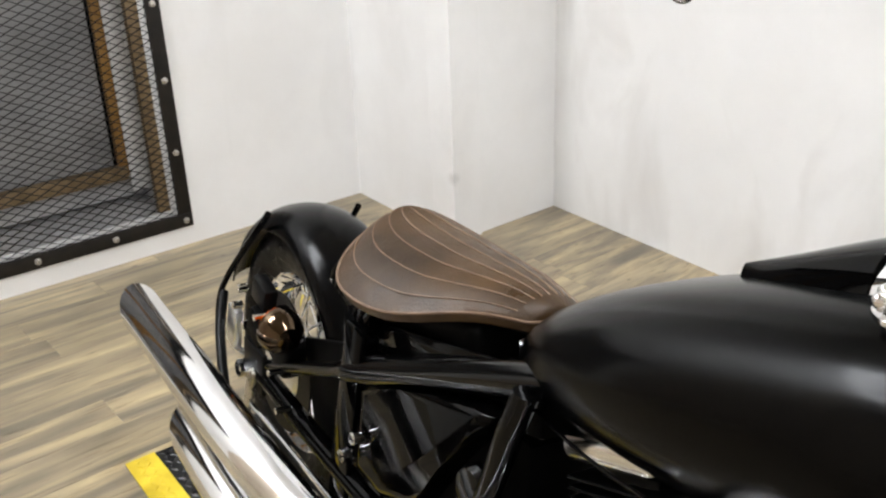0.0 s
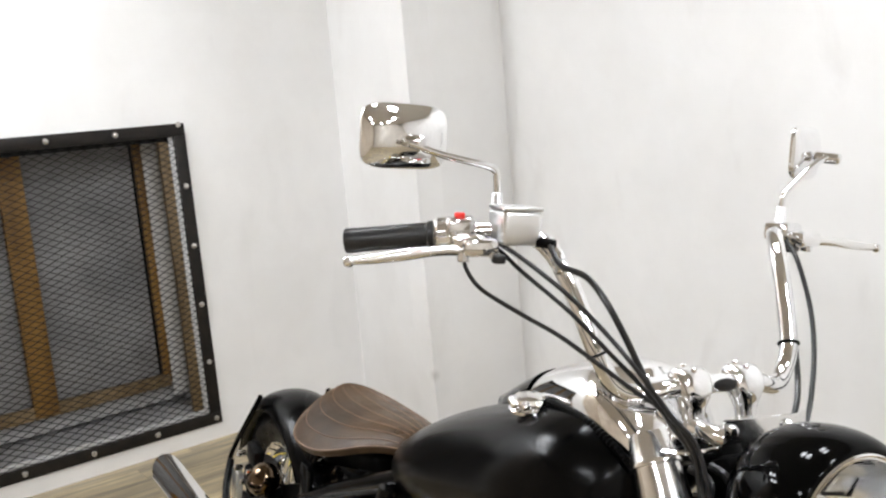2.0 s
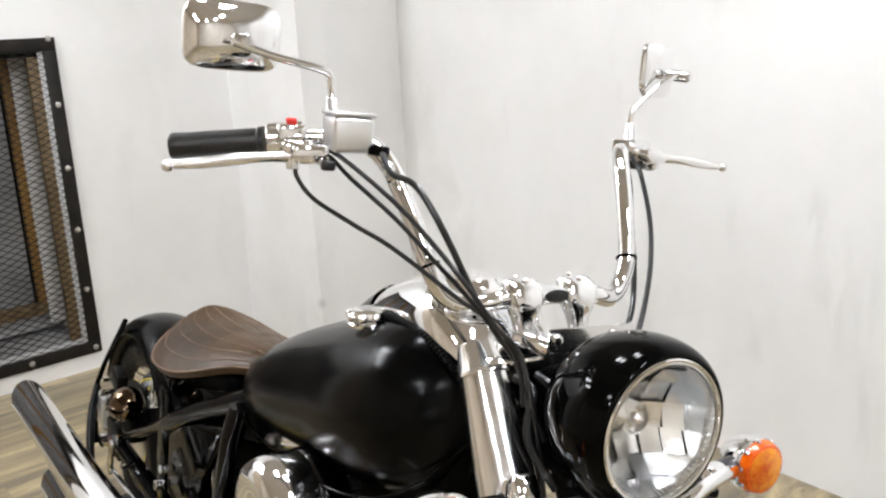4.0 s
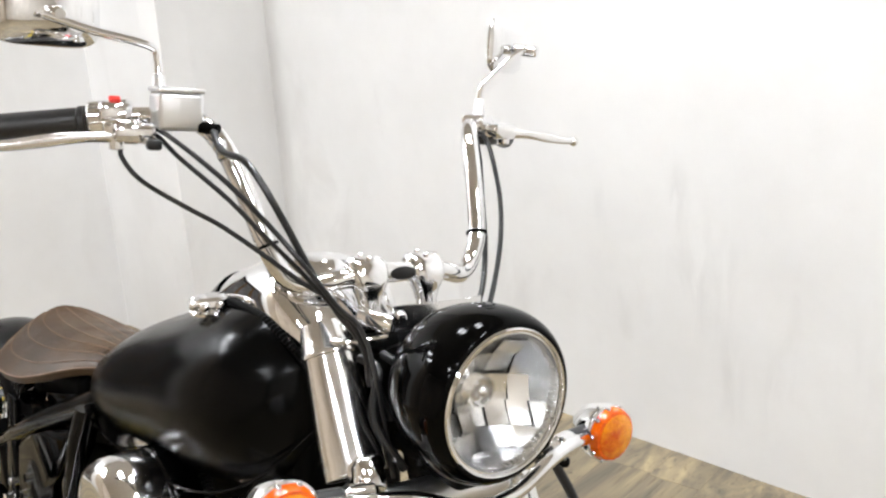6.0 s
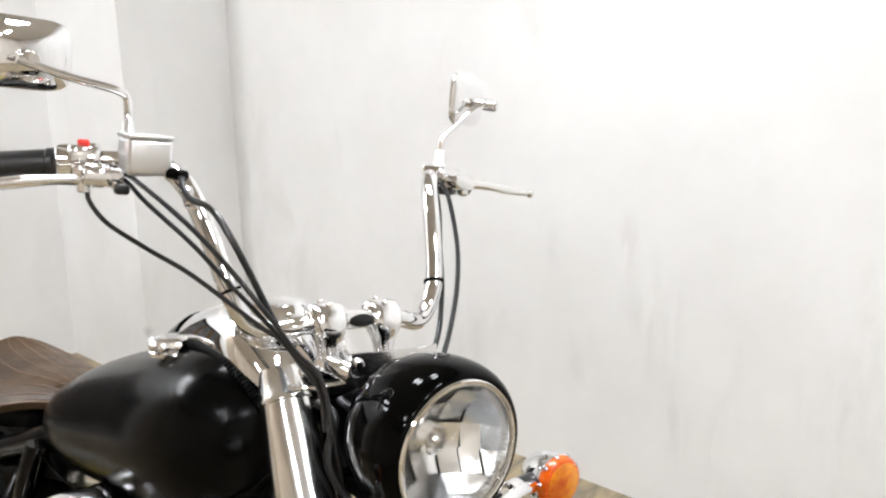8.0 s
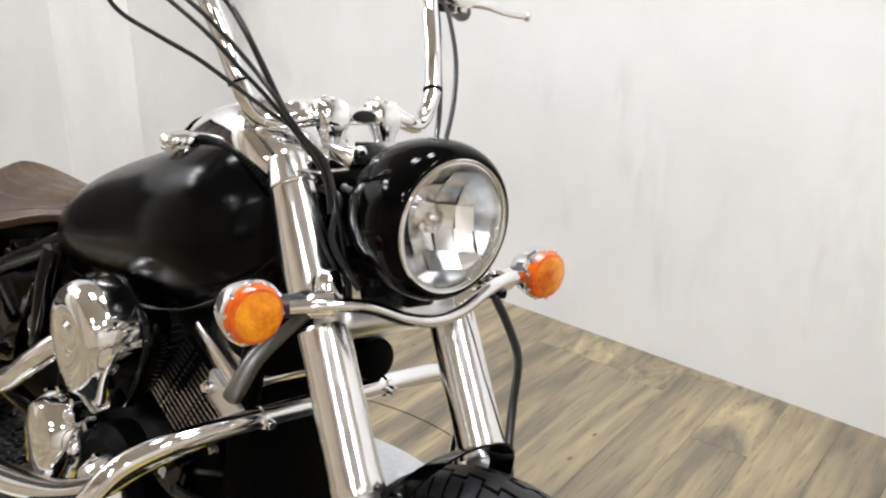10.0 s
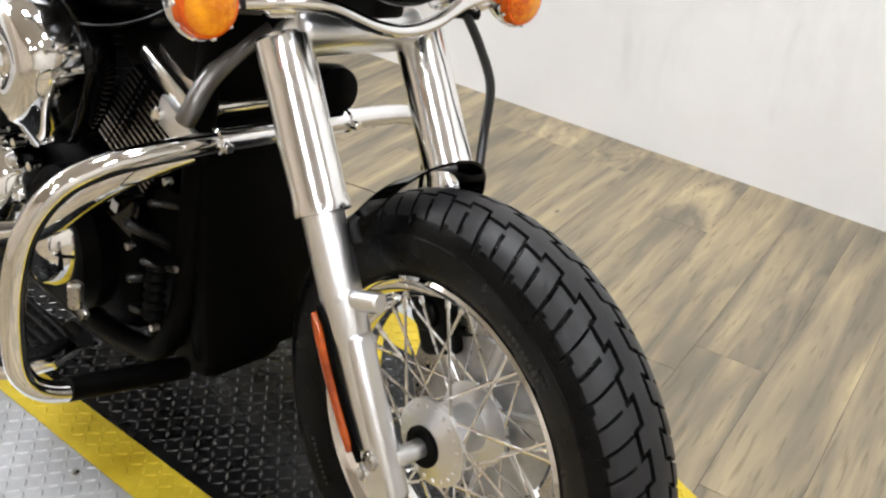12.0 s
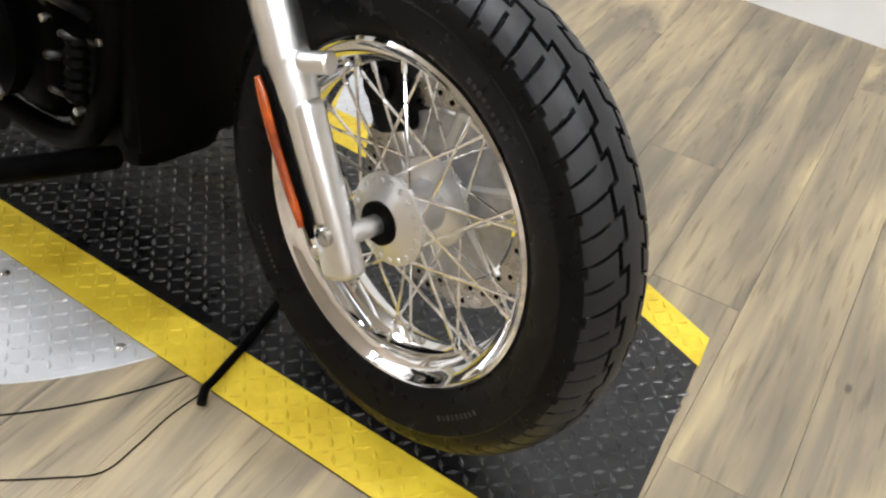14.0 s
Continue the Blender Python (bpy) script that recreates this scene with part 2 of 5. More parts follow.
def plank_material():
    """Oak-look vinyl planks: each piece has its own tone, long grain, dark worn smudges."""
    m = bpy.data.materials.new("oak_vinyl_plank")
    m.use_nodes = True
    nt = m.node_tree
    b = nt.nodes["Principled BSDF"]
    tc, oi = nt.nodes.new("ShaderNodeTexCoord"), nt.nodes.new("ShaderNodeObjectInfo")
    mul = nt.nodes.new("ShaderNodeMath")
    mul.operation, mul.inputs[1].default_value = "MULTIPLY", 37.0
    nt.links.new(oi.outputs["Random"], mul.inputs[0])
    off = nt.nodes.new("ShaderNodeCombineXYZ")
    nt.links.new(mul.outputs[0], off.inputs[0])
    nt.links.new(mul.outputs[0], off.inputs[1])
    add = nt.nodes.new("ShaderNodeVectorMath")
    nt.links.new(tc.outputs["Object"], add.inputs[0])
    nt.links.new(off.outputs[0], add.inputs[1])
    mp = nt.nodes.new("ShaderNodeMapping")
    mp.inputs["Scale"].default_value = (0.5, 5.5, 1.0)
    nt.links.new(add.outputs[0], mp.inputs[0])
    n1, n2, n3 = [nt.nodes.new("ShaderNodeTexNoise") for _ in range(3)]
    for n, sc, de in ((n1, 3.2, 8), (n2, 17.0, 6), (n3, 2.4, 6)):
        n.inputs["Scale"].default_value, n.inputs["Detail"].default_value = sc, de
    n1.inputs["Distortion"].default_value = 0.7
    nt.links.new(mp.outputs[0], n1.inputs[0])
    nt.links.new(mp.outputs[0], n2.inputs[0])
    ramp = nt.nodes.new("ShaderNodeValToRGB")
    e = ramp.color_ramp.elements
    e[0].position, e[0].color = 0.3, (0.13, 0.111, 0.083, 1)
    e[1].position, e[1].color = 0.7, (0.47, 0.37, 0.212, 1)
    mid = e.new(0.5)
    mid.color = (0.285, 0.23, 0.148, 1)
    nt.links.new(n1.outputs[0], ramp.inputs[0])
    hsv = nt.nodes.new("ShaderNodeHueSaturation")
    mr = nt.nodes.new("ShaderNodeMapRange")
    mr.inputs[3].default_value, mr.inputs[4].default_value = 0.83, 0.99
    nt.links.new(oi.outputs["Random"], mr.inputs[0])
    nt.links.new(mr.outputs[0], hsv.inputs["Value"])
    nt.links.new(ramp.outputs[0], hsv.inputs["Color"])
    grain = nt.nodes.new("ShaderNodeMix")
    grain.data_type, grain.blend_type = "RGBA", "MULTIPLY"
    r2 = nt.nodes.new("ShaderNodeValToRGB")
    r2.color_ramp.elements[0].position, r2.color_ramp.elements[0].color = 0.33, (0.6, 0.57, 0.53, 1)
    r2.color_ramp.elements[1].position, r2.color_ramp.elements[1].color = 0.44, (1, 1, 1, 1)
    nt.links.new(n2.outputs[0], r2.inputs[0])
    grain.inputs[0].default_value = 0.8
    nt.links.new(hsv.outputs[0], grain.inputs[6])
    nt.links.new(r2.outputs[0], grain.inputs[7])
    smudge = nt.nodes.new("ShaderNodeMix")
    smudge.data_type = "RGBA"
    r3 = nt.nodes.new("ShaderNodeValToRGB")
    r3.color_ramp.elements[0].position, r3.color_ramp.elements[0].color = 0.47, (0, 0, 0, 1)
    r3.color_ramp.elements[1].position, r3.color_ramp.elements[1].color = 0.72, (0.75, 0.75, 0.75, 1)
    geo = nt.nodes.new("ShaderNodeNewGeometry")
    mp3 = nt.nodes.new("ShaderNodeMapping")
    mp3.vector_type = "TEXTURE"
    mp3.inputs["Rotation"].default_value = (0, 0, radians(108))
    mp3.inputs["Scale"].default_value = (1.3, 0.3, 1)
    nt.links.new(geo.outputs["Position"], mp3.inputs[0])
    nt.links.new(mp3.outputs[0], n3.inputs[0])
    nt.links.new(n3.outputs[0], r3.inputs[0])
    nt.links.new(r3.outputs[0], smudge.inputs[0])
    nt.links.new(grain.outputs[2], smudge.inputs[6])
    smudge.inputs[7].default_value = (0.13, 0.11, 0.08, 1)
    # small dark knots
    vo = nt.nodes.new("ShaderNodeTexVoronoi")
    vo.inputs["Scale"].default_value = 9.0
    mpk = nt.nodes.new("ShaderNodeMapping")
    mpk.inputs["Scale"].default_value = (0.6, 1.2, 1.0)
    nt.links.new(add.outputs[0], mpk.inputs[0])
    nt.links.new(mpk.outputs[0], vo.inputs["Vector"])
    kr = nt.nodes.new("ShaderNodeValToRGB")
    kr.color_ramp.elements[0].position, kr.color_ramp.elements[0].color = 0.03, (0.8, 0.8, 0.8, 1)
    kr.color_ramp.elements[1].position, kr.color_ramp.elements[1].color = 0.075, (0, 0, 0, 1)
    nt.links.new(vo.outputs["Distance"], kr.inputs[0])
    knot = nt.nodes.new("ShaderNodeMix")
    knot.data_type = "RGBA"
    nt.links.new(kr.outputs[0], knot.inputs[0])
    nt.links.new(smudge.outputs[2], knot.inputs[6])
    knot.inputs[7].default_value = (0.045, 0.035, 0.024, 1)
    nt.links.new(knot.outputs[2], b.inputs["Base Color"])
    b.inputs["Roughness"].default_value = 0.42
    bp = nt.nodes.new("ShaderNodeBump")
    bp.inputs["Strength"].default_value, bp.inputs["Distance"].default_value = 0.25, 0.002
    nt.links.new(n2.outputs[0], bp.inputs["Height"])
    nt.links.new(bp.outputs[0], b.inputs["Normal"])
    return m


# tones of walls out of view, chosen for what the chrome mirrors
BACKWALL = material("unseen_tan_wall", (0.47, 0.4, 0.32), 0.7, var=0.15, scale=2.0)
CREAM = material("unseen_cream_wall", (0.6, 0.56, 0.5), 0.7, var=0.12, scale=2.0)
PLANK = plank_material()
SUBFLOOR = material("floor_joint", (0.17, 0.132, 0.08), 0.8, var=0.2)


# ---- building helpers ----
def mesh_of(name, bm, mat, sharp=35):
    me = bpy.data.meshes.new(name)
    bmesh.ops.recalc_face_normals(bm, faces=bm.faces[:])
    for f in bm.faces:
        f.smooth = True
    bm.to_mesh(me)
    bm.free()
    me.set_sharp_from_angle(angle=radians(sharp))
    for m in (mat if isinstance(mat, (list, tuple)) else [mat]):
        me.materials.append(m)
    return me


def part(name, bm, mat, parent=None, label="", M=None, sharp=35):
    """One mesh object, under a thing or a part."""
    if M is not None:
        bm.transform(M)
    ob = new(name, mesh_of(name, bm, mat, sharp))
    ob.parent = parent
    return tagged(ob, label)


def smooth_path(pts, n=8):
    """Catmull-Rom points through pts."""
    P = [Vector(p) for p in pts]
    if len(P) < 3:
        return P
    P = [P[0] * 2 - P[1]] + P + [P[-1] * 2 - P[-2]]
    out = []
    for i in range(1, len(P) - 2):
        a, b, c, d = P[i - 1:i + 3]
        for k in range(n):
            t = k / n
            out.append(0.5 * (2 * b + (c - a) * t + (2 * a - 5 * b + 4 * c - d) * t * t + (3 * b - a - 3 * c + d) * t ** 3))
    return out + [P[-2]]


def add_rings(bm, rings, close_ring=True, cap=True):
    vs = [[bm.verts.new(p) for p in r] for r in rings]
    n = len(rings[0])
    for a, b in zip(vs, vs[1:]):
        for k in range(n if close_ring else n - 1):
            bm.faces.new((a[k], a[(k + 1) % n], b[(k + 1) % n], b[k]))
    if cap:
        bm.faces.new(vs[0][::-1])
        bm.faces.new(vs[-1])
    return bm


def tube(pts, r, seg=16, bend=8, bm=None):
    """A round tube along a smooth line; r may be a list over the given points."""
    bm = bm or bmesh.new()
    rad = r if isinstance(r, (list, tuple)) else [r] * len(pts)
    P = smooth_path(pts, bend)
    up = None
    rings = []
    for i, p in enumerate(P):
        d = (P[min(i + 1, len(P) - 1)] - P[max(i - 1, 0)]).normalized()
        if up is None:
            up = d.orthogonal().normalized()
        up = (up - d * up.dot(d)).normalized()
        side = d.cross(up)
        f = i / max(1, len(P) - 1) * (len(rad) - 1)
        k = min(int(f), len(rad) - 2)
        q = rad[k] + (rad[k + 1] - rad[k]) * (f - k)
        rings.append([p + (up * math.cos(a) + side * math.sin(a)) * q for a in [2 * math.pi * j / seg for j in range(seg)]])
    return add_rings(bm, rings)


def axis_matrix(a, b):
    """A matrix that puts local z along a to b, with its origin at a."""
    a, b = Vector(a), Vector(b)
    return Matrix.Translation(a) @ (b - a).to_track_quat("Z", "Y").to_matrix().to_4x4()


def lathe(profile, seg=32, M=None, bm=None, cap=True):
    """Turns (radius, height) points about local z."""
    bm = bm or bmesh.new()
    rings = [[Vector((max(r, 1e-4) * math.cos(a), max(r, 1e-4) * math.sin(a), h)) for a in [2 * math.pi * j / seg for j in range(seg)]] for r, h in profile]
    if M is not None:
        rings = [[M @ p for p in r] for r in rings]
    return add_rings(bm, rings, cap=cap)


def rod(a, b, r, seg=16, bevel=0.0, bm=None):
    L = (Vector(b) - Vector(a)).length
    v = bevel or r * 0.15
    return lathe([(r - v, 0), (r, v), (r, L - v), (r - v, L)], seg, axis_matrix(a, b), bm)


def block(size, at=(0, 0, 0), rot=(0, 0, 0), bevel=0.004, seg=2, bm=None):
    """A box with rounded edges."""
    t = bmesh.new()
    bmesh.ops.create_cube(t, size=1, matrix=Matrix.Diagonal((*size, 1)))
    if bevel:
        bmesh.ops.bevel(t, geom=t.edges[:], offset=bevel, segments=seg, affect="EDGES", profile=0.5)
    t.transform(pose(*at, *rot))
    if bm is None:
        return t
    me = bpy.data.meshes.new("t")
    t.to_mesh(me)
    t.free()
    bm.from_mesh(me)
    bpy.data.meshes.remove(me)
    return bm


def prism(outline, z0, z1, bevel=0.0, bm=None):
    """An upright prism over a plan outline."""
    t = bmesh.new()
    lo, hi = [t.verts.new((x, y, z0)) for x, y in outline], [t.verts.new((x, y, z1)) for x, y in outline]
    n = len(outline)
    t.faces.new(lo[::-1])
    t.faces.new(hi)
    for k in range(n):
        t.faces.new((lo[k], lo[(k + 1) % n], hi[(k + 1) % n], hi[k]))
    if bevel:
        bmesh.ops.bevel(t, geom=t.edges[:], offset=bevel, segments=2, affect="EDGES", profile=0.5)
    return t


def superellipse(x, y0, zlo, zhi, hw, n=2.4, seg=40):
    """A ring across x: half width hw, from zlo to zhi."""
    zc, hh = (zlo + zhi) / 2, (zhi - zlo) / 2
    out = []
    for k in range(seg):
        a = 2 * math.pi * k / seg
        c, s = math.cos(a), math.sin(a)
        out.append(Vector((x, y0 + hw * math.copysign(abs(c) ** (2 / n), c), zc + hh * math.copysign(abs(s) ** (2 / n), s))))
    return out


def refine(rows, n=6):
    """Smoothly adds rows between rows of numbers."""
    A = np.array(rows, float)
    A = np.vstack([2 * A[0] - A[1], A, 2 * A[-1] - A[-2]])
    out = []
    for i in range(1, len(A) - 2):
        a, b, c, d = A[i - 1:i + 3]
        for k in range(n):
            t = k / n
            out.append(0.5 * (2 * b + (c - a) * t + (2 * a - 5 * b + 4 * c - d) * t * t + (3 * b - a - 3 * c + d) * t ** 3))
    return out + [A[-2]]


# ---- the room ----
GROUND = 0.011
# plan corners of the walls, in order, inner faces
ROOM = [(-2.79, -2.3), (-3.64, 0.33), (-2.963, 0.479), (-3.13, 0.975), (3.4, 2.31), (4.6, -3.6), (-2.37, -3.6)]
HIGH = 2.9
# the walls' outer faces
FLOOR_PLAN = []
for k in range(len(ROOM)):
    d0 = (Vector(ROOM[k]) - Vector(ROOM[k - 1])).normalized()
    d1 = (Vector(ROOM[(k + 1) % len(ROOM)]) - Vector(ROOM[k])).normalized()
    n0, n1 = Vector((-d0.y, d0.x)), Vector((-d1.y, d1.x))
    out = (n0 + n1) / (1 + n0.dot(n1))
    FLOOR_PLAN.append(tuple(Vector(ROOM[k]) + out * 0.115))


def wall(name, a, b, label, hole=None, thick=0.12, mat=None):
    """A wall whose inner face runs from a to b (room on its right hand); hole: (s0, s1, z0, z1) along it."""
    a, b = Vector((*a, 0)), Vector((*b, 0))
    L = (b - a).length
    M = Matrix.Translation(a) @ Matrix.Rotation(math.atan2(b.y - a.y, b.x - a.x), 4, "Z")
    bm = bmesh.new()
    spans = [(0, L, -0.02, HIGH)]
    if hole:
        s0, s1, z0, z1 = hole
        spans = [(0, s0, -0.02, HIGH), (s1, L, -0.02, HIGH), (s0, s1, -0.02, z0), (s0, s1, z1, HIGH)]
    for s0, s1, z0, z1 in spans:
        block((s1 - s0, thick, z1 - z0), ((s0 + s1) / 2, thick / 2, (z0 + z1) / 2), bevel=0, bm=bm)
    ob = part(name, bm, mat or PAINT, None, label, M)
    return tagged(ob, label, "wall", kind="structure"), M, L


a0, a1 = Vector((*ROOM[0], 0)), Vector((*ROOM[1], 0))
# the vent opening in the west wall, set back from its corner with the jog
WEST = (a1 - a0).length
VS1, VS0, VZ0, VZ1 = WEST - 0.807, WEST - 2.318, 0.132, 1.348
_, MW, _ = wall("wall_west", ROOM[0], ROOM[1], "white painted wall with a caged vent opening", (VS0, VS1, VZ0, VZ1))
wall("wall_jog", ROOM[1], ROOM[2], "white painted short wall beside the pillar")
wall("wall_pillar", ROOM[2], ROOM[3], "white painted pillar face in the corner")
wall("wall_north", ROOM[3], ROOM[4], "scuffed white painted wall beside the lift", mat=SCUFFED)
# added walls and ceiling out of view: they close the room and shape reflections
wall("wall_east", ROOM[4], ROOM[5], "unseen plain cream wall, toned for reflections in the chrome", mat=CREAM)
wall("wall_south", ROOM[5], ROOM[6], "unseen plain tan wall, toned for reflections in the chrome", mat=BACKWALL)
wall("wall_southwest", ROOM[6], ROOM[0], "unseen plain tan wall, toned for reflections in the chrome", mat=BACKWALL)
tagged(part("ceiling", prism(FLOOR_PLAN, HIGH, HIGH + 0.1), CEIL), "unseen plain grey ceiling with lamps, toned for reflections", "ceiling", kind="structure")

# round ceiling lamps, in pairs, all unseen; last three pairs added to brighten chrome
lamp_body = None
for x, y in ((-2.5, -1.25), (-2.55, -1.7), (-2.4, -2.2), (-0.5, 0.45), (-1.0, -0.1), (1.3, -1.9), (2.3, 0.3), (2.6, -2.4), (1.2, 0.7), (3.1, -0.9)):
    for dx in (-0.17, 0.17):
        if lamp_body is None:
            lamp_body = tagged(new("ceiling_light"), "unseen round ceiling downlight with a bright diffuser, some pairs added as fill", "ceiling light", "ceiling lights")
            part("housing", lathe([(0.1, -0.002), (0.15, -0.004), (0.155, -0.012), (0.15, -0.05), (0.128, -0.052), (0.126, -0.03), (0.1, -0.03)], 40), CEIL, lamp_body)
            part("diffuser", lathe([(0.1, -0.032), (0.124, -0.034), (0.122, -0.06), (0.06, -0.064), (0.002, -0.065)], 40), GLOW, lamp_body, "bright white diffuser")
            lamp_body.matrix_basis = pose(x + dx, y, HIGH)
        else:
            copy_thing(lamp_body, pose(x + dx, y, HIGH))

# ---- motorcycle ----
# FORK: the steered front end; CHASSIS: frame, tank, engine, rear. Both lean on the side stand; x ahead, y to its left, z up from the tyre's contact.
FORK = Matrix.Translation((0, -0.052, 0)) @ Matrix.Rotation(radians(4.5), 4, "Z") @ Matrix.Rotation(radians(-8.3), 4, "X")
pivot = FORK @ Vector((0.13, 0, 0))
turn_ = Matrix.Rotation(radians(9.0), 4, "Z") @ Matrix.Rotation(radians(-8.0), 4, "X")
CHASSIS = Matrix.Translation(pivot - turn_ @ Vector((0.13, 0, 0))) @ turn_
bike = tagged(new("motorcycle"), "black cruiser motorcycle with brown solo seat and chrome fork", "motorcycle")


def fp(name, bm, mat, label="", parent=bike, sharp=35):
    return part(name, bm, mat, parent, label, FORK, sharp)


def cp(name, bm, mat, label="", parent=bike, sharp=35):
    return part(name, bm, mat, parent, label, CHASSIS, sharp)


def tyre_bm(R, rim_r, half, n_t, n_s, pitches, groove=0.005):
    """A tyre about local y at the origin: sidewalls, shoulders and a cut tread."""
    bm = bmesh.new()
    prof = []
    outer = [(-half * 0.62, rim_r - 0.006), (-half * 0.86, rim_r + 0.016), (-half, rim_r + 0.05), (-half * 0.985, R - 0.043), (-half * 0.9, R - 0.027), (-half * 0.72, R - 0.0135), (-half * 0.4, R - 0.0035), (0, R)]
    side = [(a, b) for a, b in outer] + [(-a, b) for a, b in outer[-2::-1]]
    prof = [tuple(p) for p in refine(side, n_s)]
    grid = []
    for k in range(n_t):
        th = 2 * math.pi * k / n_t
        row = []
        ph = th / (2 * math.pi) * pitches
        for y, r in prof:
            v = y / half
            d = 0.0
            if r > R - 0.036:
                for sd in (1, -1):
                    w = v * sd
                    q = (ph + (0.25 if sd > 0 else 0.0)) % 1.0
                    # zigzag groove beside the centre rib
                    mid = 0.36 if q < 0.5 else 0.2
                    step = min(q, 1 - q, abs(q - 0.5))
                    if abs(w - mid) < 0.021 or (step < 0.03 and 0.18 < w < 0.38):
                        d = groove
                    # cross cuts out to the shoulder, and a short hook between them
                    h = q
                    if w > 0.36 and w < 0.93 and h < 0.042:
                        d = groove
                    if 0.5 < w < 0.86 and abs(h - 0.52) < 0.024:
                        d = groove * 0.9
                    if abs(w - 0.86) < 0.02 and 0.0 < h < 0.2:
                        d = groove * 0.8
            rr = r - d
            # the cuts sweep back from the centre
            ta = th + 0.55 * abs(v) / pitches * 2 * math.pi
            row.append(bm.verts.new((rr * math.sin(ta), y, rr * math.cos(ta))))
        grid.append(row)
    m = len(prof)
    for k in range(n_t):
        a, b = grid[k], grid[(k + 1) % n_t]
        for i in range(m - 1):
            f = bm.faces.new((a[i], a[i + 1], b[i + 1], b[i]))
            # worn tread between the shoulders, outside the cuts
            if prof[i][1] > R - 0.024 and min(v.co.length - math.hypot(prof[i][0], prof[i][1]) for v in f.verts) > -0.0025:
                f.material_index = 1
    return bm


def ring_bm(profile, seg=96, closed=True):
    """Turns (y, radius) points about local y into a closed ring."""
    bm = bmesh.new()
    rows = [[bm.verts.new((r * math.sin(2 * math.pi * k / seg), y, r * math.cos(2 * math.pi * k / seg))) for y, r in profile] for k in range(seg)]
    m = len(profile)
    for k in range(seg):
        a, b = rows[k], rows[(k + 1) % seg]
        for i in range(m if closed else m - 1):
            bm.faces.new((a[i], a[(i + 1) % m], b[(i + 1) % m], b[i]))
    return bm


SPOKE = None


def wheel(name, M, R, rim_r, half, n_t, n_s, flange_r, disc_side, label, disc_r=0.149):
    global SPOKE
    w = 0.046
    rim = ring_bm([(-w, rim_r + 0.004), (-w - 0.003, rim_r), (-w, rim_r - 0.004), (-w + 0.008, rim_r - 0.008), (-w + 0.014, rim_r - 0.018), (-0.016, rim_r - 0.023), (-0.008, rim_r - 0.03), (0.008, rim_r - 0.03), (0.016, rim_r - 0.023), (w - 0.014, rim_r - 0.018), (w - 0.008, rim_r - 0.008), (w, rim_r - 0.004), (w + 0.003, rim_r), (w, rim_r + 0.004), (0.02, rim_r - 0.012), (-0.02, rim_r - 0.012)])
    top = part(name, rim, CHROME, bike, label, M)
    part("tyre", tyre_bm(R, rim_r + 0.003, half, n_t, n_s, 34, 0.005), [RUBBER, TREAD], top, "black rubber tyre with zigzag tread", M, 50)
    Y = Matrix.Rotation(radians(90), 4, "X")
    # raised lettering on the sidewalls, worn past reading
    marks = bmesh.new()
    rl = random.Random(12)
    for sd in (-1, 1):
        for start in (0.4, 2.2, 3.9, 5.2):
            for k in range(9):
                a = start + k * 0.034
                r = rim_r + 0.034
                block((rl.uniform(0.003, 0.005), 0.0008, 0.006), (r * math.sin(a), sd * (half - 0.0003), r * math.cos(a)), (0, math.degrees(a), 0), 0.0006, 1, marks)
    tagged(part("sidewall_marking", marks, GRIP, top, "", M), kind="stuff")
    hub = lathe([(0.014, -0.012), (0.021, -0.014), (0.0215, -0.052), (0.031, -0.053), (0.034, -0.05), (0.036, -0.045), (flange_r - 0.004, -0.042), (flange_r, -0.039), (flange_r, -0.033), (flange_r * 0.75, -0.031), (0.033, -0.024), (0.03, 0), (0.033, 0.024), (flange_r * 0.75, 0.031), (flange_r, 0.034), (flange_r, 0.04), (flange_r * 0.7, 0.044), (0.026, 0.052), (0.016, 0.056)], 40, Y)
    heads = bmesh.new()
    for k in range(20):
        a = 2 * math.pi * k / 20
        lathe([(0.0035, 0.0), (0.003, 0.002), (0.001, 0.003)], 8, Matrix.Translation(((flange_r - 0.008) * math.sin(a), -0.042, (flange_r - 0.008) * math.cos(a))) @ Y, heads)
    tagged(part("spoke_head_ring", heads, ALU, top, "", M), kind="stuff")
    part("hub_seal", lathe([(0.0128, 0.048), (0.027, 0.049), (0.027, 0.0568), (0.0128, 0.0575)], 28, Y), DEEPBLACK, top, "", M)
    part("hub", hub, ALU, top, "dull cast aluminium spoke hub", M)
    sleeve = rod((0, -0.1, 0), (0, 0.1, 0), 0.0125, 20)
    part("axle", sleeve, ALU, top, "", M)
    if SPOKE is None:
        SPOKE = mesh_of("spoke", rod((0, 0, 0), (0, 0, 1), 0.0021, 8), CHROME)
    n = 40
    for k in range(n):
        side = -1 if k % 2 else 1
        base = 2 * math.pi * (k // 2 + (0.25 if side > 0 else 0)) / (n / 2)
        lead = radians(46) * (1 if (k // 2) % 2 else -1)
        rim_a = base + (radians(4) if (k // 2) % 2 else radians(-4))
        p = Vector(((flange_r - 0.006) * math.sin(base + lead), 0.037 * side, (flange_r - 0.006) * math.cos(base + lead)))
        q = Vector(((rim_r - 0.024) * math.sin(rim_a), 0.006 * side, (rim_r - 0.024) * math.cos(rim_a)))
        ob = new("spoke", SPOKE)
        ob.parent = top
        ob.matrix_basis = M @ axis_matrix(p, q) @ Matrix.Diagonal((1, 1, (q - p).length, 1))
        if k < 40:
            d = (q - p).normalized()
            nip = rod(q - d * 0.018, q + d * 0.004, 0.0036, 8)
            part("spoke_nipple", nip, CHROME, top, "", M)
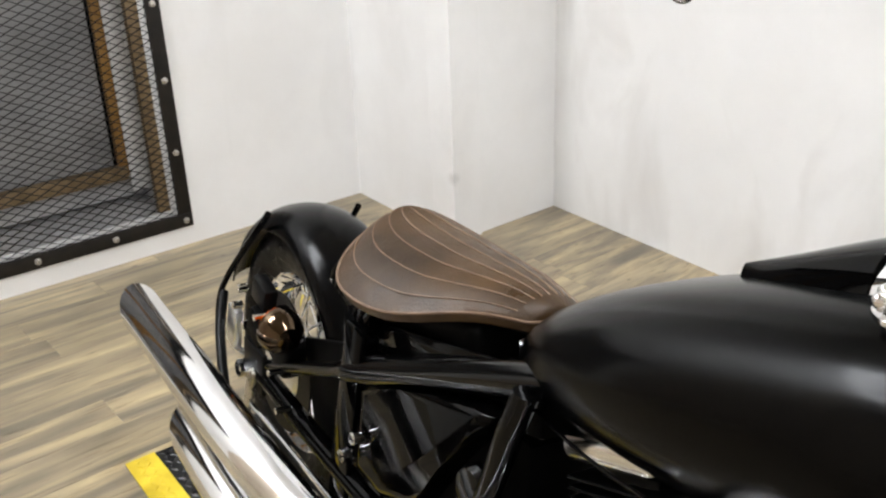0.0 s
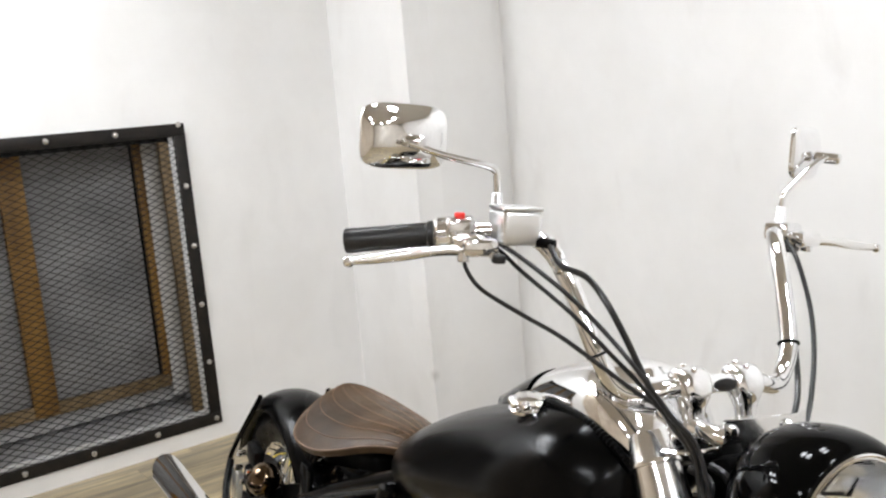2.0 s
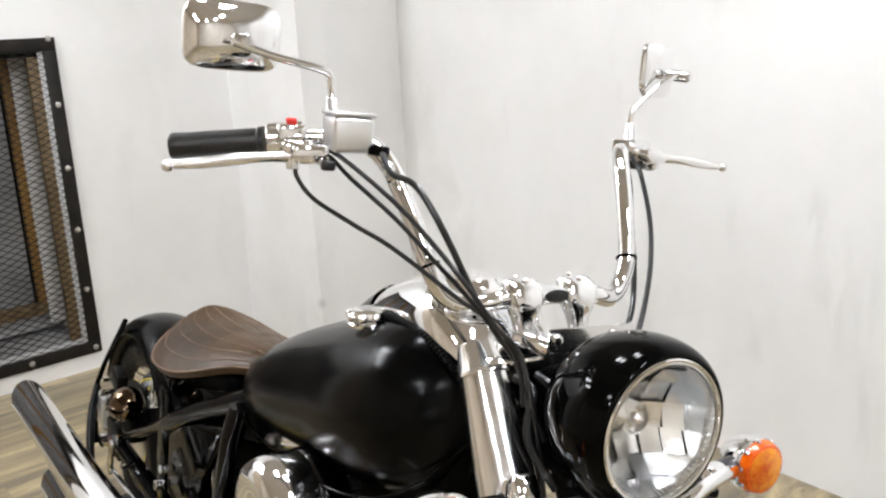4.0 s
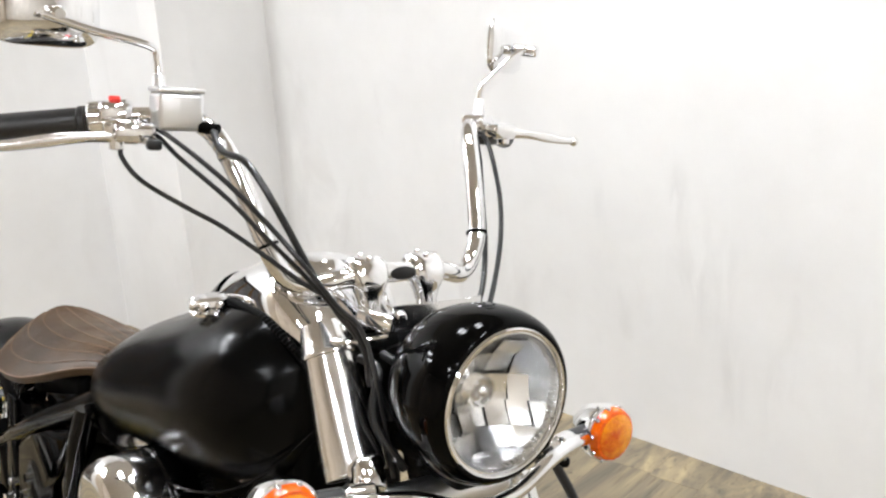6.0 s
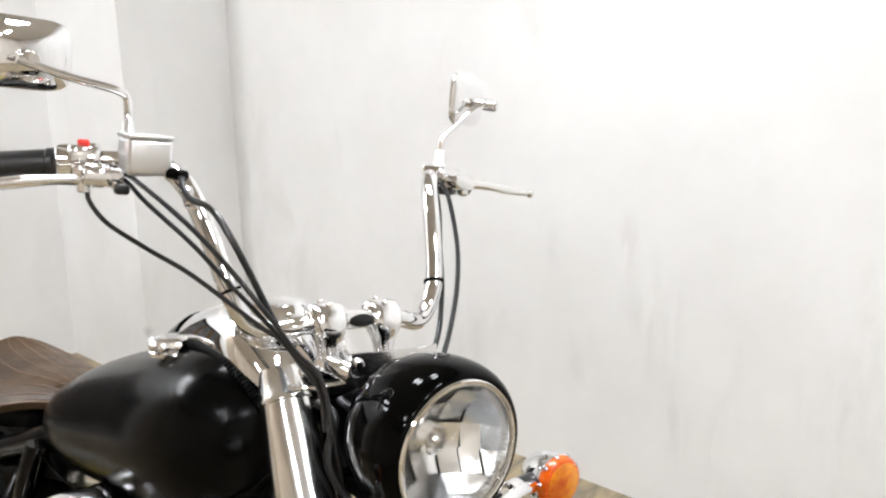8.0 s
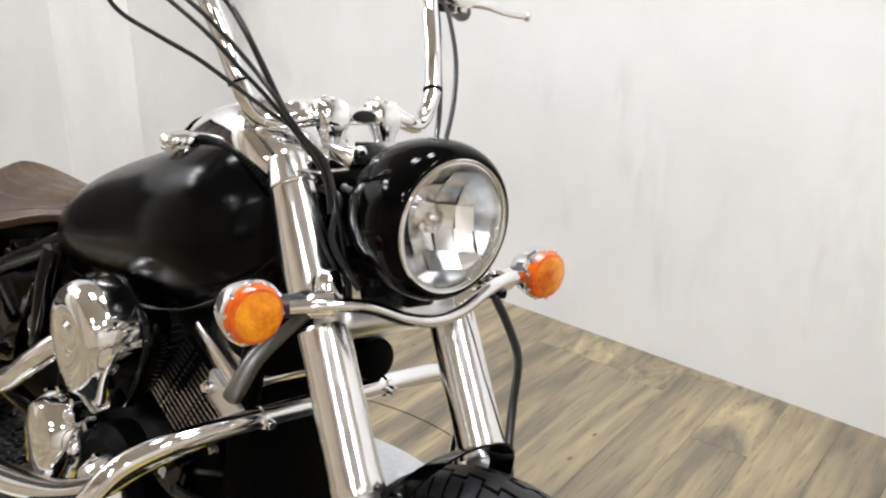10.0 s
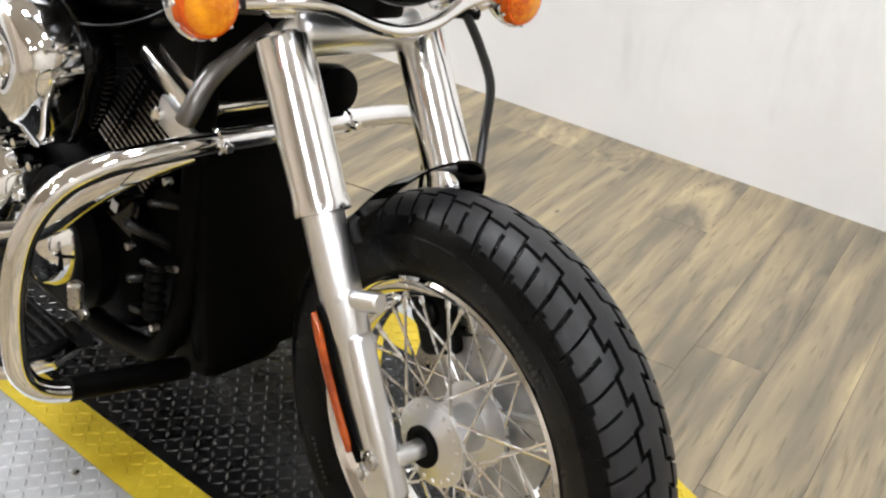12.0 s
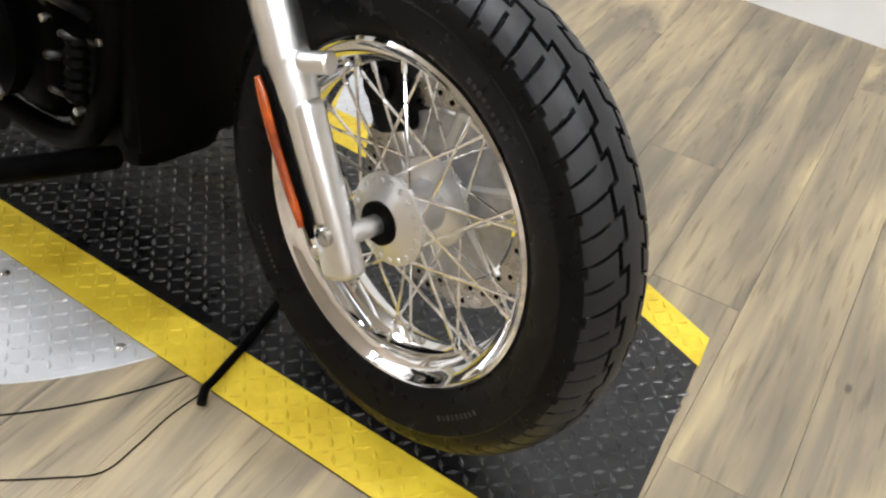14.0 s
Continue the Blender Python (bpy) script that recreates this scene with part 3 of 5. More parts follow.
    if disc_side:
        y = 0.062 * disc_side
        disc = ring_bm([(y - 0.0025, disc_r), (y + 0.0025, disc_r), (y + 0.0025, disc_r - 0.036), (y - 0.0025, disc_r - 0.036)])
        dsk = part("brake_disc", disc, STEEL, bike, "drilled steel brake disc", M)
        holes = bmesh.new()
        for k in range(42):
            a = 2 * math.pi * k / 42
            r = disc_r - (0.009, 0.018, 0.027)[k % 3]
            c = Vector((r * math.sin(a), y, r * math.cos(a)))
            lathe([(0.0035, -0.0032), (0.0035, 0.0032)], 10, Matrix.Translation(c) @ Y, holes)
        tagged(part("disc_drilling", holes, DEEPBLACK, dsk, "", M), kind="stuff")
        carrier = ring_bm([(y - 0.006 * disc_side, 0.046), (y - 0.002 * disc_side, 0.05), (y - 0.001 * disc_side, 0.108), (y - 0.005 * disc_side, 0.11), (y - 0.009 * disc_side, 0.06), (y - 0.012 * disc_side, 0.046)])
        part("disc_carrier", carrier, DULLCAST, dsk, "dull cast disc carrier", M)
        for k in range(6):
            a = 2 * math.pi * k / 6
            p0, p1 = Vector((0.04 * math.sin(a - 0.3), y - 0.004 * disc_side, 0.04 * math.cos(a - 0.3))), Vector(((disc_r - 0.03) * math.sin(a), y, (disc_r - 0.03) * math.cos(a)))
            part("carrier_arm", rod(p0, p1, 0.0085, 10), ALU, dsk, "", M)
    return top


WF = FORK @ Matrix.Translation((0, 0, 0.327))
WR = CHASSIS @ Matrix.Translation((-1.86, 0, 0.315))
wheel("front_wheel", WF, 0.313, 0.21, 0.061, 950, 13, 0.058, 1, "chrome spoked front wheel rim")
wheel("rear_wheel", WR, 0.302, 0.19, 0.068, 360, 4, 0.062, 0, "chrome spoked rear wheel rim")


# fork: line through the axle, leaning back
def fork_at(z, y, off=0.0):
    return Vector((-0.008 - 0.6 * (z - 0.3) + off, y, z))


for sgn in (-1, 1):
    y = 0.106 * sgn
    axis = axis_matrix(fork_at(0.27, y), fork_at(1.0, y))
    lower = lathe([(0.008, 0.06), (0.0235, 0.075), (0.0235, 0.2), (0.026, 0.215), (0.0265, 0.3), (0.026, 0.4), (0.02, 0.402)], 36, axis)
    lug = block((0.052, 0.036, 0.21), tuple(fork_at(0.365, y, 0.004)), (0, -31, 0), 0.012, 4)
    block((0.034, 0.044, 0.14), tuple(fork_at(0.4, y, 0.0)), (0, -31, 0), 0.012, 4, lug)
    low = fp("fork_leg", lower, ALU, "polished aluminium fork lower leg")
    fp("axle_clamp", lug, ALU, "", low)
    fp("axle_nut", rod(fork_at(0.327, y, 0.012) + Vector((0, -0.024, 0)), fork_at(0.327, y, 0.012) + Vector((0, 0.024, 0)), 0.012, 20), STEEL, "", low)
    fp("pinch_bolt", rod(fork_at(0.3, y, -0.014) + Vector((0.0, -0.023, 0.0)), fork_at(0.3, y, -0.014) + Vector((0, 0.023, 0.0)), 0.009, 16), CHROME, "", low)
    boss = bmesh.new()
    rod(fork_at(0.486, y) + Vector((-0.012, -0.004, 0)), fork_at(0.508, y) + Vector((0.068, 0.012 * -sgn, 0.0)), 0.0125, 18, 0.002, boss)
    rod(fork_at(0.492, y, -0.02), fork_at(0.492, y, 0.02), 0.022, 18, 0.004, boss)
    fp("fender_boss", boss, ALU, "", low)
    cover = lathe([(0.031, 0.358), (0.0355, 0.36), (0.0355, 0.372), (0.034, 0.376), (0.034, 0.57), (0.03, 0.575)], 40, axis)
    fp("fork_cover", cover, BRUSHED, "chrome lower fork cover")
    upper = lathe([(0.033, 0.618), (0.0375, 0.62), (0.037, 0.65), (0.0352, 0.69), (0.0328, 0.73), (0.0305, 0.766), (0.025, 0.768)], 40, axis)
    fp("upper_fork_cover", upper, BRUSHED, "brushed chrome upper fork cover")
    cap = lathe([(0.03, 0.762), (0.0338, 0.764), (0.0338, 0.768), (0.0325, 0.77), (0.0275, 0.8), (0.026, 0.8045), (0.01, 0.806), (0.008, 0.804)], 40, axis)
    fp("fork_cap", cap, BRUSHED, "brushed chrome fork top cap")
    if sgn < 0:
        # a slim lens on a black backing strip, bowed along the leg
        for nm, mt, hw, dep, yy, ln, x0, lb in (("reflector_backing", DEEPBLACK, 0.0125, 0.004, -0.1335, 0.094, -0.012, "black backing strip"), ("side_reflector", ORANGE, 0.0085, 0.006, -0.1385, 0.083, -0.0185, "long orange side reflector")):
            rr_ = []
            for k in range(13):
                u = -1 + k / 6
                c_ = fork_at(0.403 + u * ln * 0.857, yy, x0 + 0.006 * u * u - 0.004 * u)
                w_ = hw * (1 - 0.75 * max(0, abs(u) - 0.8) / 0.2)
                rr_.append([c_ + Vector((q_.x, q_.y, 0)) for q_ in [Vector((w_ * math.cos(a_), dep * math.sin(a_), 0)) for a_ in [2 * math.pi * j / 14 for j in range(14)]]])
            fp(nm, add_rings(bmesh.new(), rr_), mt, lb, low)
# triple clamps
lower = block((0.078, 0.2, 0.046), (-0.292, 0, 0.762), (0, -31, 0), 0.018, 3)
fp("lower_yoke", lower, ALU, "grey cast lower fork yoke")
fp("upper_yoke", block((0.066, 0.19, 0.016), tuple(fork_at(0.948, 0, -0.004)), (0, -31, 0), 0.005, 3), BRUSHED, "polished upper fork yoke across both legs")
fp("yoke_underside", block((0.05, 0.17, 0.022), tuple(fork_at(0.93, 0, -0.004)), (0, -31, 0), 0.006, 2), BLACK)
neck = rod((-0.395, 0, 0.938), (-0.30, 0, 0.78), 0.03, 24)
fp("steering_neck", neck, BLACK)

# front fender bridge over the tyre
arch = bmesh.new()
rings = []
for k in range(25):
    t = k / 24 * math.pi
    yy = 0.092 * math.cos(t)
    zz = 0.55 + 0.1 * math.sin(t) ** 0.8
    c = Vector((-0.135 + 0.04 * math.sin(t), yy, zz))
    rings.append([c + Vector((dx, 0, dz)) for dx, dz in ((-0.022, -0.012), (0.022, 0.014), (0.022, 0.018), (-0.022, -0.008))])
add_rings(arch, rings)
fp("fender_bridge", arch, GLOSS, "thin black bridge left of a removed fender")

# headlight
HX = -0.165
hl = Matrix.Translation((HX, -0.008, 0.919)) @ Matrix.Rotation(radians(90), 4, "Y")
shell = lathe([(tuple(q)) for q in refine([(0.012, -0.15), (0.04, -0.145), (0.068, -0.128), (0.088, -0.1), (0.0985, -0.066), (0.1015, -0.036), (0.0985, -0.014), (0.091, -0.001), (0.085, 0.001), (0.0815, -0.004), (0.08, -0.014)], 4)], 72, hl, cap=False)
head = fp("headlight", shell, GLOSS, "round gloss black headlight with clear lens")
hl = hl @ Matrix.Diagonal((0.955, 0.955, 1, 1))
trim = lathe([(0.0888, -0.006), (0.0888, 0.001), (0.087, 0.0032), (0.0848, 0.0025), (0.0838, -0.001), (0.0822, -0.001), (0.0812, 0.0008), (0.0802, -0.001), (0.0795, -0.012)], 72, hl, cap=False)
fp("headlight_ring", trim, CHROME, "thin chrome ring", head)
refl = bmesh.new()
rf = random.Random(8)
BOWL_R = 0.0815
bowl = lambda r: -0.06 + 0.048 * (r / BOWL_R) ** 2


def bowl_point(x, y, lift):
    r = math.hypot(x, y)
    k = min(1.0, BOWL_R / max(r, 1e-6))
    return hl @ Vector((x * k, y * k, bowl(r * k) + lift))


# broad upright panels, each bulged a little and stepped from the next
COLS = [-0.083, -0.066, -0.045, -0.016, 0.016, 0.045, 0.066, 0.083]
ROWS = [-0.083, -0.06, -0.032, -0.009, 0.014, 0.04, 0.062, 0.083]
for x0, x1 in zip(COLS, COLS[1:]):
    for y0, y1 in zip(ROWS, ROWS[1:]):
        if min(math.hypot(x, y) for x in (x0, x1) for y in (y0, y1)) > 0.0812:
            continue
        swell, step, tx, ty = rf.uniform(0.0003, 0.0013), rf.uniform(-0.0006, 0.0006), rf.uniform(-0.16, 0.16), rf.uniform(-0.16, 0.16)
        grid = []
        for i in range(6):
            row = []
            for j in range(6):
                u, v = i / 2.5 - 1, j / 2.5 - 1
                x, y = x0 + (x1 - x0) * i / 5, y0 + (y1 - y0) * j / 5
                row.append(refl.verts.new(bowl_point(x, y, step + swell * (2 - u * u - v * v * 0.4) + tx * (x - x0) + ty * (y - y0))))
            grid.append(row)
        for i in range(5):
            for j in range(5):
                refl.faces.new((grid[i][j], grid[i + 1][j], grid[i + 1][j + 1], grid[i][j + 1]))
# fluted rim band inside the lens
flutes = 72
lo_, hi_ = [], []
for k in range(flutes * 2):
    a = math.pi * k / flutes
    w_ = 0.0012 * (k % 2)
    lo_.append(refl.verts.new(hl @ Vector(((0.0792 - w_) * math.cos(a), (0.0792 - w_) * math.sin(a), -0.022))))
    hi_.append(refl.verts.new(hl @ Vector(((0.0806 - w_) * math.cos(a), (0.0806 - w_) * math.sin(a), -0.003))))
for k in range(flutes * 2):
    refl.faces.new((lo_[k], lo_[(k + 1) % (flutes * 2)], hi_[(k + 1) % (flutes * 2)], hi_[k]))
lathe([(0.084, -0.088), (0.084, -0.082), (0.012, -0.082), (0.012, -0.088)], 32, hl, refl)
fp("reflector", refl, BOWL, "faceted chrome reflector bowl", head, 12)
fp("bulb", lathe([(0.009, -0.066), (0.009, -0.042), (0.006, -0.038), (0.002, -0.036)], 20, hl), BRUSHED, "silver-tipped glass bulb", head)
fp("bulb_cap", lathe([(0.0195, -0.062), (0.02, -0.045), (0.0185, -0.041), (0.016, -0.042), (0.0148, -0.049), (0.0125, -0.049)], 32, hl), BRUSHED, "ring-shaped bulb shield", head)
lens = fp("lens", lathe([(0.0815, 0.0), (0.07, 0.004), (0.045, 0.0085), (0.02, 0.0105), (0.002, 0.011)], 64, hl, cap=False), GLASS, "clear glass lens", head)
lens.visible_shadow = False
mount = bmesh.new()
block((0.1, 0.05, 0.04), (-0.27, 0, 0.815), bevel=0.008, bm=mount)
block((0.05, 0.1, 0.02), (-0.3, 0, 0.83), bevel=0.005, bm=mount)
fp("headlight_bracket", mount, BLACK)

# turn signals and their bar
bar = tube([(-0.232, -0.19, 0.816), (-0.213, -0.15, 0.82), (-0.2, -0.1, 0.816), (-0.192, -0.045, 0.796), (-0.19, 0, 0.789), (-0.192, 0.045, 0.796), (-0.2, 0.1, 0.818), (-0.213, 0.15, 0.824), (-0.232, 0.19, 0.816)], 0.0088, 18)
fp("signal_bar", bar, CHROME, "bent chrome turn signal bar")
for sgn in (-1, 1):
    Ms = Matrix.Translation((-0.238, 0.237 * sgn, 0.815)) @ Matrix.Rotation(radians(90), 4, "Y")
    body = lathe([(0.004, -0.05), (0.016, -0.048), (0.028, -0.036), (0.036, -0.018), (0.0395, -0.002), (0.0395, 0.004), (0.035, 0.006)], 40, Ms)
    sig = fp("turn_signal", body, CHROME, "round turn signal with chrome shell and amber lens")
    fp("lens", lathe([(0.0365, 0.003), (0.0365, 0.01), (0.033, 0.017), (0.02, 0.021), (0.002, 0.0225)], 40, Ms), AMBER, "amber lens", sig)
    fp("lens_hot_spot", lathe([(0.03, 0.0155), (0.0295, 0.0188), (0.02, 0.0218), (0.002, 0.0235)], 32, Ms), CORE, "amber lens centre with the bright spot in its colour", sig)
    nt_ = bmesh.new()
    for k in range(10):
        a = 2 * math.pi * (k + 0.4) / 10
        bmesh.ops.create_uvsphere(nt_, u_segments=8, v_segments=6, radius=0.0036, matrix=Ms @ Matrix.Translation((0.0365 * math.cos(a), 0.0365 * math.sin(a), 0.009)))
    tagged(fp("lens_rim_stud", nt_, CHROME, "", sig), kind="stuff")
    fp("stalk", rod((-0.245, 0.205 * sgn, 0.815), (-0.238, 0.165 * sgn, 0.815), 0.014, 20, 0.003), HOSE, "", sig)
    fp("stalk_clamp", rod((-0.234, 0.166 * sgn, 0.816), (-0.222, 0.132 * sgn, 0.817), 0.0165, 20, 0.005), CHROME, "", sig)
    fp("signal_mount", block((0.05, 0.034, 0.046), (-0.262, 0.122 * sgn, 0.822), (0, -31, 12 * sgn), 0.012, 3), CHROME, "polished signal mount on the fork", sig)

# handlebar, risers, controls
for y in (-0.038, 0.05):
    bm = bmesh.new()
    sec = []
    for z, hx, hy, n in refine([(0.952, 0.015, 0.0125, 2.2), (0.972, 0.0145, 0.0125, 2.2), (0.988, 0.016, 0.0155, 2.6), (1.0, 0.0195, 0.0205, 3.2), (1.012, 0.0225, 0.0245, 3.6), (1.024, 0.0215, 0.0255, 3.6), (1.033, 0.0165, 0.0245, 3.2), (1.0385, 0.0085, 0.021, 2.6)], 3):
        sec.append([Vector((-0.412 - (z - 1.014) * 0.25 + hx * math.copysign(abs(math.cos(a)) ** (2 / n), math.cos(a)), y + hy * math.copysign(abs(math.sin(a)) ** (2 / n), math.sin(a)), z)) for a in [2 * math.pi * k / 36 for k in range(36)]])
    add_rings(bm, sec)
    riser = fp("handlebar_riser", bm, CHROME, "waisted chrome handlebar riser clamp", sharp=50)
    for dx in (-0.011, 0.011):
        fp("bolt", rod((-0.417 + dx, y, 1.03), (-0.418 + dx, y, 1.0405), 0.0042, 12), CHROME, "", riser)
LEFT = [(-0.412, 0.006, 1.016), (-0.414, 0.076, 1.013), (-0.432, 0.126, 1.001), (-0.445, 0.153, 1.013), (-0.458, 0.174, 1.05), (-0.492, 0.191, 1.118), (-0.524, 0.205, 1.17), (-0.556, 0.227, 1.196), (-0.592, 0.262, 1.198), (-0.63, 0.322, 1.19), (-0.695, 0.4, 1.178)]
RIGHT = [(-0.414, -0.064, 1.013), (-0.432, -0.108, 1.003), (-0.445, -0.136, 1.015), (-0.456, -0.155, 1.052), (-0.49, -0.172, 1.12), (-0.522, -0.188, 1.172), (-0.555, -0.21, 1.197), (-0.592, -0.252, 1.198), (-0.628, -0.309, 1.191), (-0.69, -0.405, 1.174)]
hbar = fp("handlebar", tube(RIGHT[::-1] + LEFT, 0.0128, 20, 8), CHROME, "tall chrome pull-back handlebar")
fp("bar_emblem", lathe([(0.016, 0), (0.016, 0.002), (0.012, 0.003)], 24, Matrix.Translation((-0.4, 0.009, 1.017)) @ Matrix.Rotation(radians(90), 4, "Y") @ Matrix.Diagonal((0.55, 1.2, 1, 1))), HOSE, "black oval plug", hbar)


def lever_bm(line, tall, thick, tip):
    """A flat lever blade with a ball end."""
    P = smooth_path(line, 6)
    rings = []
    for i, p in enumerate(P):
        q = i / (len(P) - 1) * (len(tall) - 1)
        k = min(int(q), len(tall) - 2)
        h, w = [v[k] + (v[k + 1] - v[k]) * (q - k) for v in (tall, thick)]
        d = (P[min(i + 1, len(P) - 1)] - P[max(i - 1, 0)]).normalized()
        sd = d.cross(Vector((0, 0, 1))).normalized()
        up = sd.cross(d)
        rings.append([p + sd * w * math.cos(a) + up * h * math.sin(a) for a in [2 * math.pi * j / 16 for j in range(16)]])
    bm = add_rings(bmesh.new(), rings)
    bmesh.ops.create_uvsphere(bm, u_segments=16, v_segments=10, radius=0.0078, matrix=Matrix.Translation(tip))
    return bm


for sgn in (-1, 1):
    f = lambda x, y, z: (x, y * sgn, z)
    g0, g1 = (Vector((-0.631, -0.316, 1.19)), Vector((-0.692, -0.424, 1.173))) if sgn < 0 else (Vector((-0.632, 0.326, 1.19)), Vector((-0.704, 0.426, 1.174)))
    L = (g1 - g0).length
    pr = [(0.012, 0), (0.0185, 0.001), (0.0185, 0.008), (0.0165, 0.01)]
    pr += [(0.0168 + 0.0004 * (k % 2), 0.014 + k * (L - 0.03) / 40) for k in range(40)] + [(0.0176, L - 0.012), (0.0178, L - 0.003), (0.0165, L), (0.003, L)]
    fp("grip", lathe(pr, 28, axis_matrix(g0, g1)), GRIP, "black rubber handlebar grip", hbar)
    d = (g1 - g0).normalized()
    sw = bmesh.new()
    rod(g0 - d * 0.055, g0 - d * 0.002, 0.0225, 24, 0.004, sw)
    block((0.034, 0.04, 0.03), tuple(g0 - d * 0.03 + Vector((0.008, 0, 0.006))), (0, 0, 8 * sgn), 0.007, bm=sw)
    block((0.026, 0.03, 0.02), tuple(g0 - d * 0.028 + Vector((0.018, 0, -0.014))), (0, 0, 8 * sgn), 0.006, bm=sw)
    swo = fp("switch_housing", sw, CHROME, "polished switch housing")
    if sgn < 0:
        fp("kill_switch", block((0.01, 0.014, 0.007), tuple(g0 - d * 0.03 + Vector((0.008, 0, 0.0245))), (0, 0, -8), 0.0025), RED, "red stop switch", swo)
    # lever
    p0 = g0 - d * 0.02 + Vector((0.05, 0, -0.018 if sgn < 0 else -0.004))
    p1 = Vector((-0.596, -0.45, 1.157)) if sgn < 0 else Vector((-0.572, 0.468, 1.178))
    lv = lever_bm([p0 - d * 0.03, p0, p0 + (p1 - p0) * 0.35 + Vector((0.006, 0, 0.003)), p0 + (p1 - p0) * 0.75, p1], [0.0095, 0.0085, 0.0062, 0.0078, 0.0062, 0.0046], [0.0085, 0.007, 0.0055, 0.0042, 0.004, 0.004], p1)
    fp("lever", lv, BRUSHED, "polished brake lever" if sgn < 0 else "polished clutch lever", hbar)
    perch = bmesh.new()
    block((0.045, 0.05, 0.024), tuple(p0 - d * 0.022 + Vector((-0.01, 0, 0.002))), (0, 0, 8 * sgn), 0.007, bm=perch)
    rod(p0 + Vector((0, 0, -0.016)), p0 + Vector((0, 0, 0.014)), 0.009, 16, bm=perch)
    if sgn < 0:
        block((0.046, 0.046, 0.03), tuple(g0 - d * 0.035 + Vector((0.032, 0, -0.014))), (0, 0, -28), 0.009, 3, perch)
    fp("lever_perch", perch, CHROME, "", hbar)
    # mirror stem
    mb = Vector((-0.598, -0.237, 1.225)) if sgn < 0 else Vector((-0.6, 0.279, 1.216))
    if sgn < 0:
        stem = [mb, (-0.605, -0.237, 1.262), (-0.606, -0.24, 1.279), (-0.603, -0.256, 1.287), (-0.602, -0.319, 1.298), (-0.602, -0.372, 1.312)]
    else:
        stem = [mb, (-0.6, 0.279, 1.25), (-0.6, 0.283, 1.263), (-0.6, 0.3, 1.278), (-0.6, 0.336, 1.308), (-0.6, 0.372, 1.327)]
    mst = fp("mirror_stem", tube(stem, 0.0052, 12), CHROME, "chrome mirror stem")
    fp("stem_boot", lathe([(0.011, 0), (0.0115, 0.012), (0.008, 0.018), (0.0075, 0.036), (0.006, 0.038)], 20, axis_matrix(mb - Vector((0, 0, 0.012)), stem[1])), ALU, "", mst)
    Mm = (Matrix.Translation((-0.655, -0.356, 1.319)) @ Matrix.Rotation(radians(6), 4, "Z")) if sgn < 0 else (Matrix.Translation((-0.638, 0.36, 1.328)) @ Matrix.Rotation(radians(26), 4, "Z"))
    sec = []
    for x, s in ((-0.012, 0.93), (-0.01, 1.0), (-0.002, 1.0), (0.006, 0.965), (0.015, 0.88), (0.024, 0.74), (0.031, 0.54), (0.0345, 0.3), (0.0355, 0.08)):
        ring = []
        for p in superellipse(x, 0, -0.0425 * s, 0.047 * s, 0.066 * s, 4.6 if s > 0.9 else 3.0, 48):
            ring.append(Mm @ Vector((p.x * (0.7 if sgn < 0 else 0.4), p.y, p.z)))
        sec.append(ring)
    fp("mirror_shell", add_rings(bmesh.new(), sec), CHROME, "chrome rectangular mirror back", mst)
    fp("mirror_glass", add_rings(bmesh.new(), [[Mm @ p for p in superellipse(-0.0135 if sgn < 0 else -0.0056, 0, -0.039, 0.039, 0.063, 5, 40)], [Mm @ p for p in superellipse(-0.0125 if sgn < 0 else -0.005, 0, -0.039, 0.039, 0.063, 5, 40)]]), MIRROR, "", mst)
    fp("mirror_joint", rod(Mm @ Vector((0.016, -0.004, -0.003)), Mm @ Vector((0.058, -0.004, -0.006)), 0.0095, 20, 0.003), CHROME, "", mst)
# brake fluid reservoir
res = bmesh.new()
block((0.058, 0.054, 0.046), (-0.56, -0.23, 1.207), (0, 0, -6), 0.0055, 3, res)
rs = fp("brake_reservoir", res, ALU, "frosted aluminium brake fluid reservoir")
fp("reservoir_lid", block((0.06, 0.056, 0.0055), (-0.56, -0.23, 1.233), (0, 0, -6), 0.0016), ALU, "", rs)
fp("brake_light_switch", block((0.016, 0.018, 0.013), (-0.53, -0.268, 1.168), (0, 0, -8), 0.004), HOSE, "small black brake switch", rs)
fp("hose_union", lathe([(0.0055, 0), (0.0085, 0.002), (0.0085, 0.008), (0.0065, 0.01), (0.0065, 0.016), (0.008, 0.018), (0.008, 0.024), (0.005, 0.026)], 16, axis_matrix((-0.5, -0.2, 1.174), (-0.478, -0.2, 1.152))), CHROME, "", rs)
for k in range(3):
    fp("perch_screw", rod((-0.575 + 0.02 * k, -0.275, 1.176), (-0.575 + 0.02 * k, -0.275, 1.168), 0.004, 8), STEEL, "", rs)
fp("banjo_fitting", rod((-0.535, -0.21, 1.19), (-0.514, -0.194, 1.188), 0.0072, 12), DEEPBLACK, "", rs)
perchl = block((0.04, 0.05, 0.03), (-0.59, 0.27, 1.203), (0, 0, 30), 0.008)
fp("clutch_perch", perchl, CHROME, "", hbar)
fp("clutch_switch", block((0.03, 0.034, 0.02), (-0.585, 0.285, 1.18), (0, 0, 30), 0.004), HOSE, "small black clutch switch", hbar)


def hose(pts, r, name="control_cable", label="black control cable", mat=HOSE):
    return fp(name, tube(pts, r, 10, 8), mat, label)


